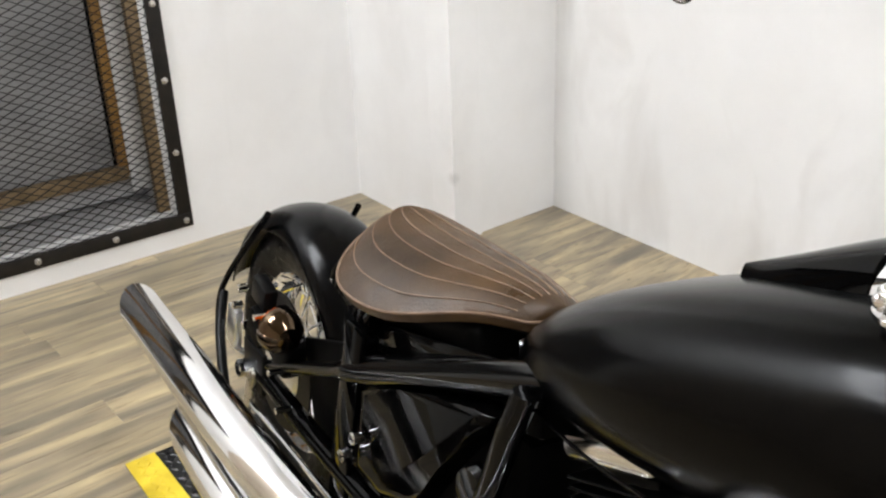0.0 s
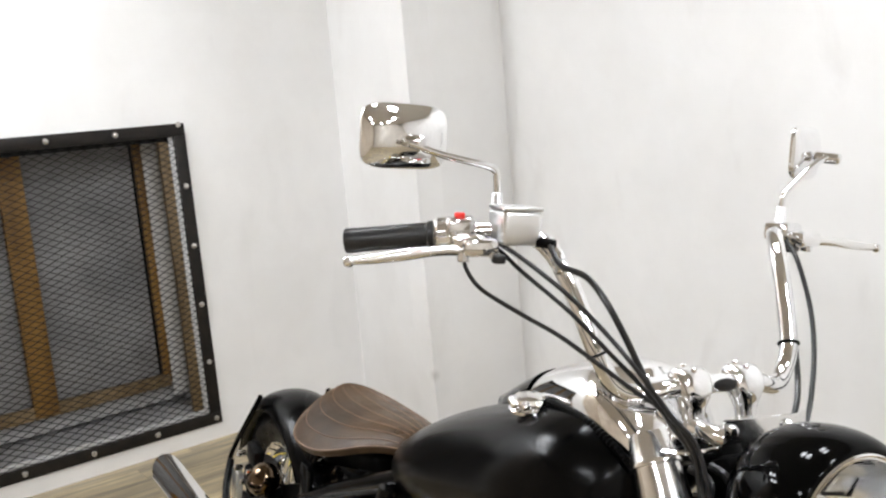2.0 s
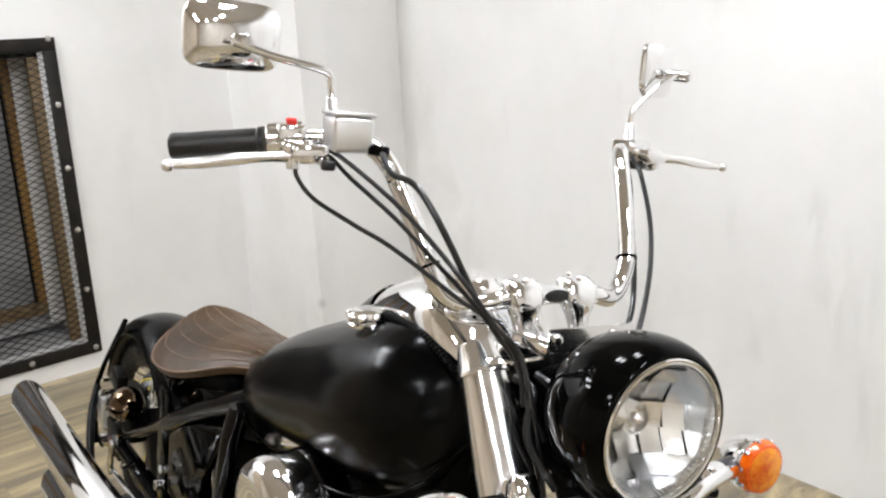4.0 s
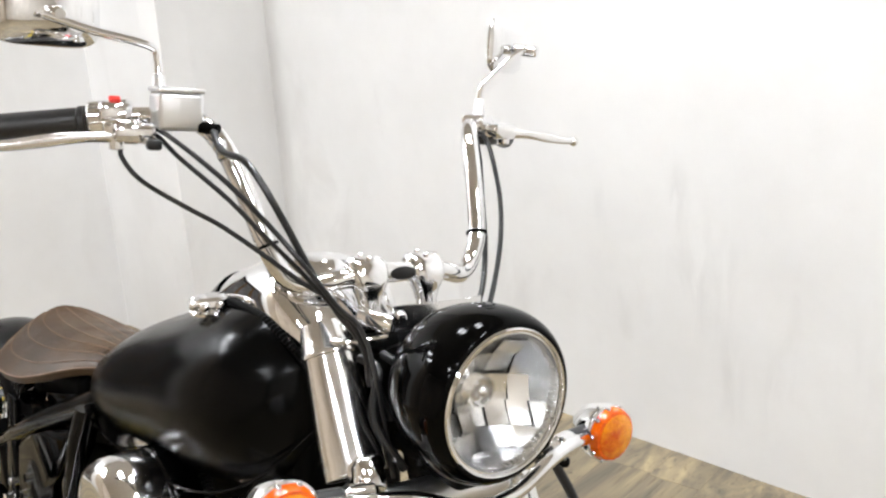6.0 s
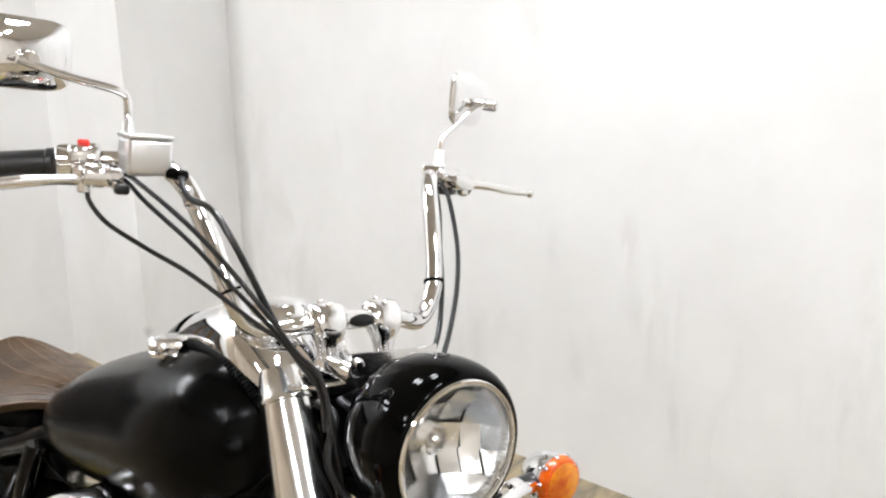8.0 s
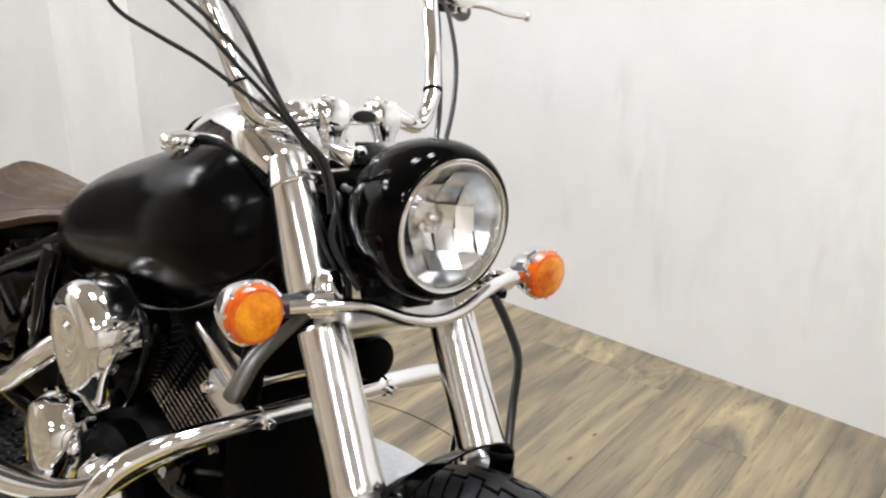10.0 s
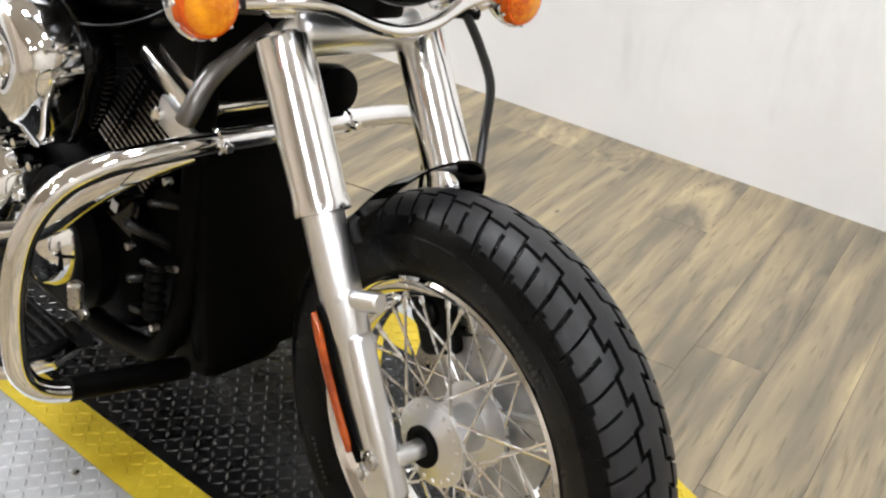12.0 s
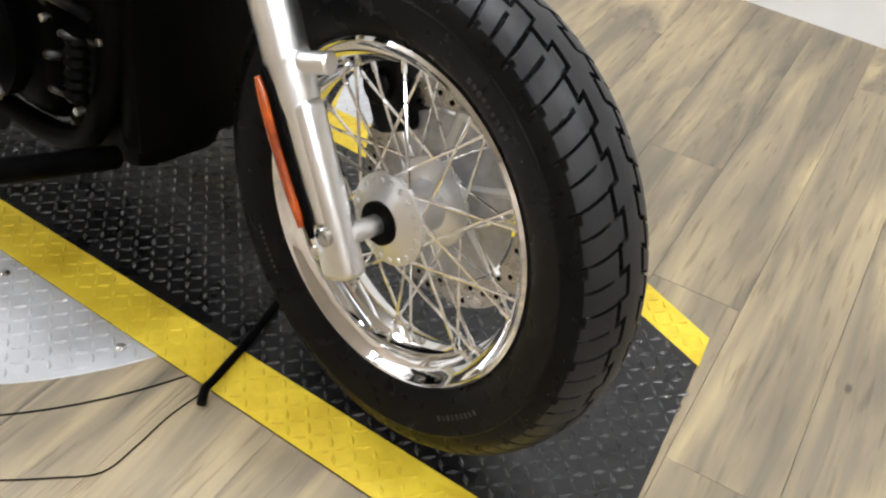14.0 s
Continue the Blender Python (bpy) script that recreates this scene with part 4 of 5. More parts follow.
# headlight mounting plate
plate = bmesh.new()
rings = []
for k in range(25):
    y = -0.052 + 0.14 * k / 24
    x = -0.328 - 0.5 * max(0, y - 0.07)
    rings.append([Vector((x - dz * 0.1 + dx, y, 0.98 + dz)) for dx, dz in ((-0.002, -0.015), (0.002, -0.015), (0.002, 0.014), (-0.002, 0.014))])
add_rings(plate, rings)
pl = fp("yoke_cover", plate, BRUSHED, "flat chrome yoke cover plate")
hook = tube([(-0.33, -0.051, 0.972), (-0.338, -0.06, 0.974), (-0.352, -0.07, 0.976), (-0.366, -0.076, 0.977)], [0.013, 0.013, 0.0125, 0.011], 14)
for v_ in hook.verts:
    v_.co.y = -0.063 + (v_.co.y + 0.063) * 0.8
fp("plate_hook", hook, CHROME, "", pl)
for y in (-0.044, 0.047):
    fp("dome_bolt", lathe([(0.008, 0), (0.008, 0.003), (0.006, 0.007), (0.001, 0.009)], 18, Matrix.Translation((-0.326, y, 0.982)) @ Matrix.Rotation(radians(90), 4, "Y")), CHROME, "", pl)
fp("yoke_edge", tube([(-0.365, -0.115, 0.951), (-0.345, -0.09, 0.952), (-0.333, -0.055, 0.957)], 0.0032, 10), CHROME, "thin chrome yoke edge")
# cables
hose([(-0.585, -0.29, 1.165), (-0.579, -0.29, 1.148), (-0.568, -0.27, 1.121), (-0.506, -0.24, 1.097), (-0.469, -0.21, 1.078), (-0.432, -0.18, 1.053), (-0.383, -0.15, 1.024), (-0.35, -0.12, 1.0), (-0.335, -0.09, 0.955), (-0.33, -0.08, 0.9)], 0.0031)
hose([(-0.585, -0.275, 1.195), (-0.56, -0.256, 1.186), (-0.504, -0.245, 1.17), (-0.43, -0.22, 1.134), (-0.385, -0.19, 1.092), (-0.357, -0.16, 1.05), (-0.345, -0.12, 0.999), (-0.33, -0.09, 0.963), (-0.3, -0.08, 0.88), (-0.285, -0.07, 0.8)], 0.0032, "throttle_cable", "black throttle cable")
hose([(-0.59, -0.28, 1.188), (-0.56, -0.256, 1.178), (-0.51, -0.244, 1.154), (-0.437, -0.215, 1.114), (-0.392, -0.185, 1.072), (-0.364, -0.155, 1.036), (-0.352, -0.115, 0.99), (-0.34, -0.085, 0.95), (-0.31, -0.075, 0.86)], 0.003, "throttle_cable", "black throttle cable")
hose([(-0.52, -0.198, 1.189), (-0.503, -0.203, 1.18), (-0.475, -0.205, 1.165), (-0.425, -0.2, 1.158), (-0.395, -0.19, 1.132), (-0.378, -0.17, 1.09), (-0.368, -0.14, 1.034), (-0.356, -0.112, 0.988), (-0.342, -0.085, 0.948), (-0.31, -0.06, 0.86)], 0.0042, "brake_hose", "black rubber brake hose")
hose([(-0.565, 0.26, 1.19), (-0.528, 0.248, 1.165), (-0.478, 0.23, 1.102), (-0.435, 0.2, 1.045), (-0.396, 0.16, 0.99), (-0.375, 0.13, 0.95), (-0.35, 0.09, 0.9)], 0.0038, "clutch_cable", "black clutch cable")
hose([(-0.57, 0.25, 1.185), (-0.538, 0.236, 1.15), (-0.508, 0.222, 1.09), (-0.463, 0.195, 1.035), (-0.42, 0.16, 0.985), (-0.4, 0.13, 0.945)], 0.0042)
for p, q in (((-0.458, 0.174, 1.05), (-0.4598, 0.175, 1.0535)), ((-0.4553, -0.1545, 1.05), (-0.4568, -0.1555, 1.0532))):
    fp("cable_tie", rod(p, q, 0.0155, 20, 0.001), DEEPBLACK, "black cable tie", hbar)
hose([(-0.235, 0.125, 0.815), (-0.22, 0.135, 0.79), (-0.205, 0.15, 0.755), (-0.185, 0.158, 0.71), (-0.175, 0.15, 0.645), (-0.15, 0.13, 0.58), (-0.1, 0.11, 0.51)], 0.0065, "brake_hose", "black rubber brake hose")
fp("hose_clip", rod((-0.236, 0.112, 0.8), (-0.22, 0.15, 0.8), 0.009, 12), BLACK)
# brake caliper on the disc
cal = bmesh.new()
block((0.075, 0.06, 0.11), (-0.115, 0.068, 0.425), (0, -30, 0), 0.014, 3, cal)
rod((-0.12, 0.03, 0.43), (-0.12, 0.11, 0.43), 0.024, 20, 0.003, cal)
fp("brake_caliper", cal, BLACK, "black brake caliper")
# wiring nest behind the headlight
rnd = random.Random(5)
fp("fuse_box", block((0.08, 0.09, 0.12), (-0.335, 0, 0.88), (0, -30, 0), 0.015), DEEPBLACK, "black box behind the headlight")
for k in range(9):
    y = rnd.uniform(-0.085, 0.085)
    fp("wire", tube([(-0.35, y, 0.93), (-0.31 + rnd.uniform(-0.02, 0.02), y * 0.9, 0.92), (-0.3, y + rnd.uniform(-0.02, 0.02), 0.87), (-0.28, y * 0.7, 0.81)], rnd.uniform(0.003, 0.006), 8, 5), HOSE)

# ---- chassis ----
TANK = [(-1.128, 0.672, 0.69, 0.02), (-1.113, 0.655, 0.712, 0.055), (-1.025, 0.652, 0.79, 0.118), (-0.88, 0.664, 0.866, 0.157), (-0.7, 0.684, 0.932, 0.169), (-0.58, 0.696, 0.968, 0.175), (-0.49, 0.718, 0.978, 0.165), (-0.44, 0.745, 0.96, 0.14), (-0.412, 0.782, 0.94, 0.104), (-0.396, 0.82, 0.912, 0.06)]
tank = cp("fuel_tank", add_rings(bmesh.new(), [superellipse(x, 0, lo, hi, hw, 2.4, 64) for x, lo, hi, hw in refine(TANK, 7)]), SATIN, "satin black teardrop fuel tank", sharp=70)
seam = tube([(x, -hw * 0.93, lo + 0.022) for x, lo, hi, hw in TANK[1:]], 0.0025, 8)
cp("tank_seam", seam, SATIN, "", tank)
capm = Matrix.Translation((-0.61, -0.098, 0.943)) @ Matrix.Rotation(radians(5), 4, "X") @ Matrix.Diagonal((0.7, 0.7, 0.72, 1))
cap = lathe([(0.036, 0), (0.043, 0.002), (0.044, 0.008), (0.04, 0.012), (0.033, 0.013), (0.033, 0.017), (0.036, 0.02), (0.034, 0.029), (0.026, 0.033), (0.004, 0.034)], 48, capm)
fc = cp("fuel_cap", cap, CHROME, "chrome fuel filler cap")
for k in range(8):
    a = 2 * math.pi * k / 8
    knob = bmesh.new()
    bmesh.ops.create_uvsphere(knob, u_segments=12, v_segments=8, radius=0.0075, matrix=Matrix.Translation(capm @ Vector((0.036 * math.cos(a), 0.036 * math.sin(a), 0.02))))
    cp("cap_lobe", knob, CHROME, "", fc)
# chrome dash along the tank's ridge, with the dial facing the rider
DASH = [(-0.84, 0.84, 0.894, 0.006), (-0.78, 0.86, 0.925, 0.032), (-0.7, 0.88, 0.968, 0.056), (-0.63, 0.9, 1.002, 0.072), (-0.56, 0.91, 1.027, 0.084), (-0.5, 0.912, 1.036, 0.09), (-0.455, 0.91, 1.022, 0.09), (-0.42, 0.9, 0.988, 0.08), (-0.4, 0.885, 0.955, 0.064), (-0.388, 0.87, 0.92, 0.045)]
dash = cp("dash_console", add_rings(bmesh.new(), [superellipse(x, 0.0, lo, hi, hw, 2.3, 48) for x, lo, hi, hw in refine(DASH, 6)]), CHROME, "chrome dash console on the tank", sharp=60)
cp("speedometer", lathe([(0.04, -0.04), (0.044, 0.0), (0.044, 0.022), (0.041, 0.028), (0.037, 0.023), (0.002, 0.021)], 40, Matrix.Translation((-0.488, 0.0, 0.99)) @ Matrix.Rotation(radians(-25), 4, "Y")), CHROME, "round chrome speedometer pod", dash)
cp("dash_inlay", add_rings(bmesh.new(), [superellipse(x, 0.0, lo, hi + 0.003, hw * 1.03, 2.6, 30) for x, lo, hi, hw in refine(DASH[0:4], 5)[:-3]]), GLOSS, "black dash inlay", dash)
edge_pts = smooth_path([(-0.63, -0.076, 0.957), (-0.57, -0.085, 0.963), (-0.5, -0.09, 0.963), (-0.455, -0.09, 0.952), (-0.418, -0.086, 0.936), (-0.4, -0.078, 0.918)], 12)
braid = tube([tuple(p_) for p_ in edge_pts], [0.0045 + 0.0014 * (k % 2) for k in range(len(edge_pts))], 10, 1)
cp("dash_edge_trim", braid, DEEPBLACK, "braided black edge trim", dash)

# seat: nose to rear (x, z, half width, dish, lift of rear edge)
SEAT = [(-1.116, 0.728, 0.02, 0.0), (-1.122, 0.738, 0.042, 0.003), (-1.145, 0.747, 0.062, 0.006), (-1.18, 0.75, 0.08, 0.007), (-1.22, 0.75, 0.103, 0.008), (-1.265, 0.748, 0.13, 0.008), (-1.320, 0.745, 0.153, 0.008), (-1.385, 0.745, 0.165, 0.01), (-1.445, 0.746, 0.161, 0.01), (-1.488, 0.75, 0.138, 0.01), (-1.516, 0.754, 0.096, 0.008), (-1.527, 0.756, 0.04, 0.004)]


def seat_z(v, z, hw, dish):
    e = abs(v)
    return z - 0.082 * (e ** 2.2) * (hw / 0.157) + dish * (e ** 2 - 0.4)


def seat_ring(x, z, hw, dish, drop=0.014, n=25):
    top = [Vector((x, -hw + 2 * hw * k / (n - 1), seat_z(-1 + 2 * k / (n - 1), z, hw, dish))) for k in range(n)]
    low = [Vector((p.x, p.y * 0.96, p.z - drop)) for p in top[::-1]]
    return top + low


rows_ = refine(SEAT, 5)
cushion = cp("seat", add_rings(bmesh.new(), [seat_ring(*r) for r in rows_]), LEATHER, "brown leather solo seat with stitched rolls", sharp=60)
for v in (-0.82, -0.6, -0.38, -0.16, 0.06, 0.28, 0.5, 0.72):
    line = [(x, v * hw, seat_z(v, z, hw, d) + 0.0006) for x, z, hw, d in rows_[9:-2]]
    cp("seat_stitching", tube(line, 0.0012, 6, 1), THREAD, "tan stitched seam", cushion)
edge = [(x, -hw, seat_z(-1, z, hw, d)) for x, z, hw, d in rows_] + [(x, hw, seat_z(1, z, hw, d)) for x, z, hw, d in rows_[::-1]]
cp("seat_piping", tube([tuple(p) for p in edge], 0.0022, 8, 1), THREAD, "tan edge piping", cushion)
cp("seat_pan", add_rings(bmesh.new(), [seat_ring(x, z - 0.014, hw * 0.93, d, 0.006) for x, z, hw, d in rows_]), BLACK, "black steel seat pan", cushion)
for y in (-0.085, 0.085):
    sp = [(-1.42 + 0.022 * math.cos(a), y + 0.022 * math.sin(a), 0.62 + 0.085 * a / (2 * math.pi * 5)) for a in [2 * math.pi * k / 12 for k in range(61)]]
    cp("seat_spring", tube(sp, 0.004, 8, 1), GLOSS, "black coil seat spring", cushion)
post = bmesh.new()
rod((-1.1, 0, 0.62), (-1.1, 0, 0.715), 0.012, 16, bm=post)
block((0.05, 0.05, 0.01), (-1.11, 0, 0.712), bevel=0.003, bm=post)
cp("seat_post", post, BLACK)
cp("seat_base", block((0.3, 0.17, 0.09), (-1.33, 0, 0.64), (0, -4, 0), 0.02, 3), DEEPBLACK, "black tray under the seat")

# frame and rear triangle
for s in (-1, 1):
    cp("swingarm_tube", tube([(-0.84, 0.1 * s, 0.76), (-0.97, 0.108 * s, 0.715), (-1.2, 0.118 * s, 0.62), (-1.42, 0.124 * s, 0.52), (-1.47, 0.125 * s, 0.498), (-1.52, 0.126 * s, 0.475), (-1.86, 0.13 * s, 0.325)], [0.025, 0.025, 0.025, 0.025, 0.022, 0.015, 0.013], 20), SEMI, "black swingarm tube")
    cp("lower_swingarm_tube", tube([(-1.1, 0.13 * s, 0.33), (-1.5, 0.13 * s, 0.315), (-1.86, 0.13 * s, 0.32)], 0.02, 16), GLOSS)
    cp("downtube", tube([(-0.42, 0.05 * s, 0.86), (-0.43, 0.085 * s, 0.6), (-0.46, 0.1 * s, 0.3), (-0.6, 0.11 * s, 0.2), (-1.1, 0.12 * s, 0.2)], 0.019, 16), DEEPBLACK, "black frame downtube")
    cp("rear_strut", tube([(-0.99, 0.14 * s, 0.7), (-1.0, 0.15 * s, 0.64), (-1.012, 0.152 * s, 0.585), (-1.04, 0.15 * s, 0.5)], 0.017, 16), SEMI)
    cp("axle_plate", block((0.11, 0.012, 0.09), (-1.85, 0.14 * s, 0.33), bevel=0.004), BLACK)
    cp("axle_bolt", rod((-1.86, 0.12 * s, 0.325), (-1.86, 0.175 * s, 0.325), 0.018, 6), CHROME)
    stb = tube([(-1.9, 0.1 * s, 0.635), (-2.08, 0.12 * s, 0.44), (-2.13, 0.125 * s, 0.34), (-2.11, 0.125 * s, 0.22)], 0.007, 10)
    cp("fender_strut", stb, GLOSS, "thin black fender strut")
    bolt = rod((-1.392, 0.15 * s, 0.391), (-1.392, 0.17 * s, 0.391), 0.011, 12)
    cp("pivot_bolt", bolt, CHROME)
    cp("pivot_bolt", rod((-1.36, 0.15 * s, 0.44), (-1.36, 0.168 * s, 0.44), 0.01, 12), CHROME)
    cp("seat_bolt", rod((-1.105, 0.05 * s, 0.655), (-1.105, 0.053 * s, 0.7), 0.011, 12), CHROME)
    tray = block((0.36, 0.012, 0.05), (-1.24, 0.1 * s, 0.625), (0, -14, 0), 0.004)
    cp("seat_rail", tray, GLOSS)
    # a smooth shield with a curved front edge
    cover = prism([(-1.385, 0.52), (-1.28, 0.562), (-1.177, 0.603), (-1.09, 0.632), (-1.045, 0.638), (-1.06, 0.612), (-1.112, 0.555), (-1.15, 0.505), (-1.18, 0.455), (-1.215, 0.4), (-1.3, 0.36), (-1.395, 0.36)][::-1], 0.0, 0.05)
    bmesh.ops.bevel(cover, geom=[e for e in cover.edges if all(v.co.z > 0.04 for v in e.verts)], offset=0.022, segments=4, affect="EDGES", profile=0.6)
    cover.transform(Matrix(((1, 0, 0, 0), (0, 0, s, 0.095 * s), (0, 1, 0, 0), (0, 0, 0, 1))))
    cp("frame_plate", block((0.06, 0.012, 0.36), (-1.437, 0.138 * s, 0.42), (0, 6, 0), 0.004), GLOSS, "black frame plate")
    cp("pivot_cap", lathe([(0.034, 0), (0.036, 0.012), (0.03, 0.022), (0.012, 0.025), (0.002, 0.0255)], 28, axis_matrix((-1.07, 0.125 * s, 0.52), (-1.07, 0.2 * s, 0.52))), SEMI, "round black pivot cap")
    cp("side_cover", cover, GLOSS, "black plastic side cover", sharp=60)
tray = bmesh.new()
block((0.4, 0.2, 0.06), (-1.2, 0, 0.6), (0, -14, 0), 0.01, bm=tray)
block((0.36, 0.19, 0.3), (-1.2, 0, 0.45), bevel=0.02, bm=tray)
cp("battery_box", tray, DEEPBLACK)
# rear fender
fen = bmesh.new()
rings = []
for k in range(33):
    a = radians(-72 + 146 * k / 32)
    ring = []
    for j in range(17):
        t = -1 + 2 * j / 16
        y = 0.092 * math.sin(t * 1.45) / math.sin(1.45)
        drop = 0.055 * (1 - math.cos(t * 1.45))
        r = 0.334 - drop
        ring.append(Vector((-1.86 + r * math.sin(a), y, 0.315 + r * math.cos(a))))
    inner = [Vector((-1.86 + (p.x + 1.86) * 0.99, p.y * 0.97, 0.315 + (p.z - 0.315) * 0.985)) for p in ring[::-1]]
    rings.append(ring + inner)
add_rings(fen, rings)
cp("rear_fender", fen, SATIN, "satin black bobbed rear fender", sharp=60)
# rear drum, brake stay, hardware at the hub
drum = lathe([(0.02, 0), (0.085, 0.004), (0.09, 0.02), (0.08, 0.034), (0.03, 0.04)], 40, Matrix.Translation((-1.86, -0.05, 0.325)) @ Matrix.Rotation(radians(90), 4, "X"))
cp("rear_drum", drum, ALU, "aluminium rear drum brake")
Mrs = Matrix.Translation((-1.7, -0.15, 0.475)) @ Matrix.Rotation(radians(-90), 4, "Y")
rsig = cp("rear_turn_signal", lathe([(0.004, -0.05), (0.022, -0.046), (0.036, -0.03), (0.044, -0.008), (0.044, 0.004), (0.038, 0.006)], 32, Mrs), DARKMIRROR, "round chrome rear turn signal, dark reflection in its colour")
cp("lens", lathe([(0.04, 0.004), (0.04, 0.012), (0.03, 0.02), (0.003, 0.024)], 32, Mrs), AMBER, "amber lens", rsig)
cp("stalk", rod((-1.7, -0.11, 0.46), (-1.7, -0.15, 0.47), 0.013, 14), BLACK, "", rsig)
# added dark ring that blocks the light seen through the rear spokes
rdisc = ring_bm([(-0.002, 0.15), (0.002, 0.15), (0.002, 0.09), (-0.002, 0.09)])
rdisc.transform(Matrix.Translation((-1.86, -0.078, 0.325)))
cp("rear_blocking_plate", rdisc, BLACK, "black ring added to block the bright view through the spokes")
rcal = bmesh.new()
block((0.13, 0.05, 0.085), (-1.76, -0.115, 0.42), (0, 24, 0), 0.014, 3, rcal)
block((0.07, 0.03, 0.06), (-1.8, -0.15, 0.44), (0, 24, 0), 0.008, 2, rcal)
cp("rear_caliper", rcal, DEEPBLACK, "oily black rear brake caliper")
cp("exhaust_bracket", tube([(-2.08, -0.13, 0.4), (-1.98, -0.17, 0.34), (-1.8, -0.21, 0.25), (-1.62, -0.23, 0.21)], 0.011, 12), BLACK, "black exhaust hanger")
for x, z in ((-1.7, 0.39), (-1.78, 0.47), (-1.66, 0.33)):
    cp("hanger_bolt", rod((x, -0.14, z), (x, -0.172, z), 0.007, 10), CHROME)
cp("inner_guard", block((0.2, 0.012, 0.2), (-1.56, -0.1, 0.4), (0, -20, 0), 0.004), DEEPBLACK, "black inner guard plate")
cp("signal_bracket", block((0.07, 0.03, 0.05), (-1.82, -0.135, 0.5), (0, 12, 0), 0.006), BLACK, "black rear signal bracket")
cp("plate_bracket", block((0.05, 0.02, 0.09), (-1.99, -0.135, 0.36), (0, 8, 0), 0.005), ALU, "dull aluminium bracket")
cp("brake_rod", rod((-1.3, -0.15, 0.27), (-1.84, -0.15, 0.25), 0.006, 10), CHROME)
cp("brake_arm", block((0.03, 0.012, 0.1), (-1.85, -0.15, 0.28), (0, 15, 0), 0.004), STEEL)
cp("adjuster_bolt", rod((-1.9, -0.135, 0.325), (-1.99, -0.135, 0.31), 0.008, 12), CHROME)
for x, z in ((-1.93, 0.47), (-1.96, 0.42), (-1.9, 0.4)):
    cp("bracket_bolt", rod((x, -0.13, z), (x, -0.152, z), 0.009, 12), CHROME)
shk = [(-1.56 + 0.14 * t / 8, -0.095 + 0.026 * math.sin(t * 2 * math.pi), 0.64 + 0.026 * math.cos(t * 2 * math.pi) - 0.005 * t) for t in [k / 10 for k in range(81)]]
cp("shock_spring", tube(shk, 0.006, 8, 1), SEMI, "black shock spring")

# exhaust
def pipe(pts, rads, slash, name, label):
    bm = bmesh.new()
    P = smooth_path(pts, 8)
    seg = 28
    rings = []
    for i, p in enumerate(P):
        d = (P[min(i + 1, len(P) - 1)] - P[max(i - 1, 0)]).normalized()
        up = (Vector((0, 0, 1)) - d * d.z).normalized()
        sd = d.cross(up)
        f = i / (len(P) - 1) * (len(rads) - 1)
        k = min(int(f), len(rads) - 2)
        r = rads[k] + (rads[k + 1] - rads[k]) * (f - k)
        ring = []
        for j in range(seg):
            a = 2 * math.pi * j / seg
            q = p + (up * math.cos(a) + sd * math.sin(a)) * r
            if i == len(P) - 1:
                q += d * slash * (math.cos(a)) * -1
            ring.append(q)
        rings.append(ring)
    last, d = rings[-1], (P[-1] - P[-2]).normalized()
    c = sum(last, Vector()) / seg
    rings.append([c + (q - c) * 0.93 for q in last])
    c2 = P[-1] - d * 0.22
    rr = rads[-1] * 0.9
    up = (Vector((0, 0, 1)) - d * d.z).normalized()
    sd = d.cross(up)
    rings.append([c2 + (up * math.cos(2 * math.pi * j / seg) + sd * math.sin(2 * math.pi * j / seg)) * rr for j in range(seg)])
    add_rings(bm, rings)
    return cp(name, bm, CHROME, label)


pipe([(-0.82, -0.13, 0.59), (-0.845, -0.18, 0.575), (-0.885, -0.215, 0.535), (-0.95, -0.225, 0.485), (-1.06, -0.245, 0.435), (-1.22, -0.285, 0.408), (-1.42, -0.303, 0.405), (-1.75, -0.31, 0.402), (-2.06, -0.31, 0.388)], [0.021, 0.021, 0.021, 0.021, 0.024, 0.034, 0.041, 0.044, 0.045], -0.06, "upper_exhaust", "chrome slash-cut upper exhaust")
pipe([(-0.425, -0.1, 0.58), (-0.46, -0.16, 0.552), (-0.53, -0.19, 0.497), (-0.63, -0.203, 0.418), (-0.77, -0.22, 0.345), (-0.95, -0.24, 0.29), (-1.2, -0.27, 0.245), (-1.5, -0.29, 0.25), (-1.76, -0.295, 0.255)], [0.017, 0.018, 0.019, 0.02, 0.021, 0.026, 0.038, 0.042, 0.042], -0.05, "lower_exhaust", "chrome slash-cut lower exhaust")

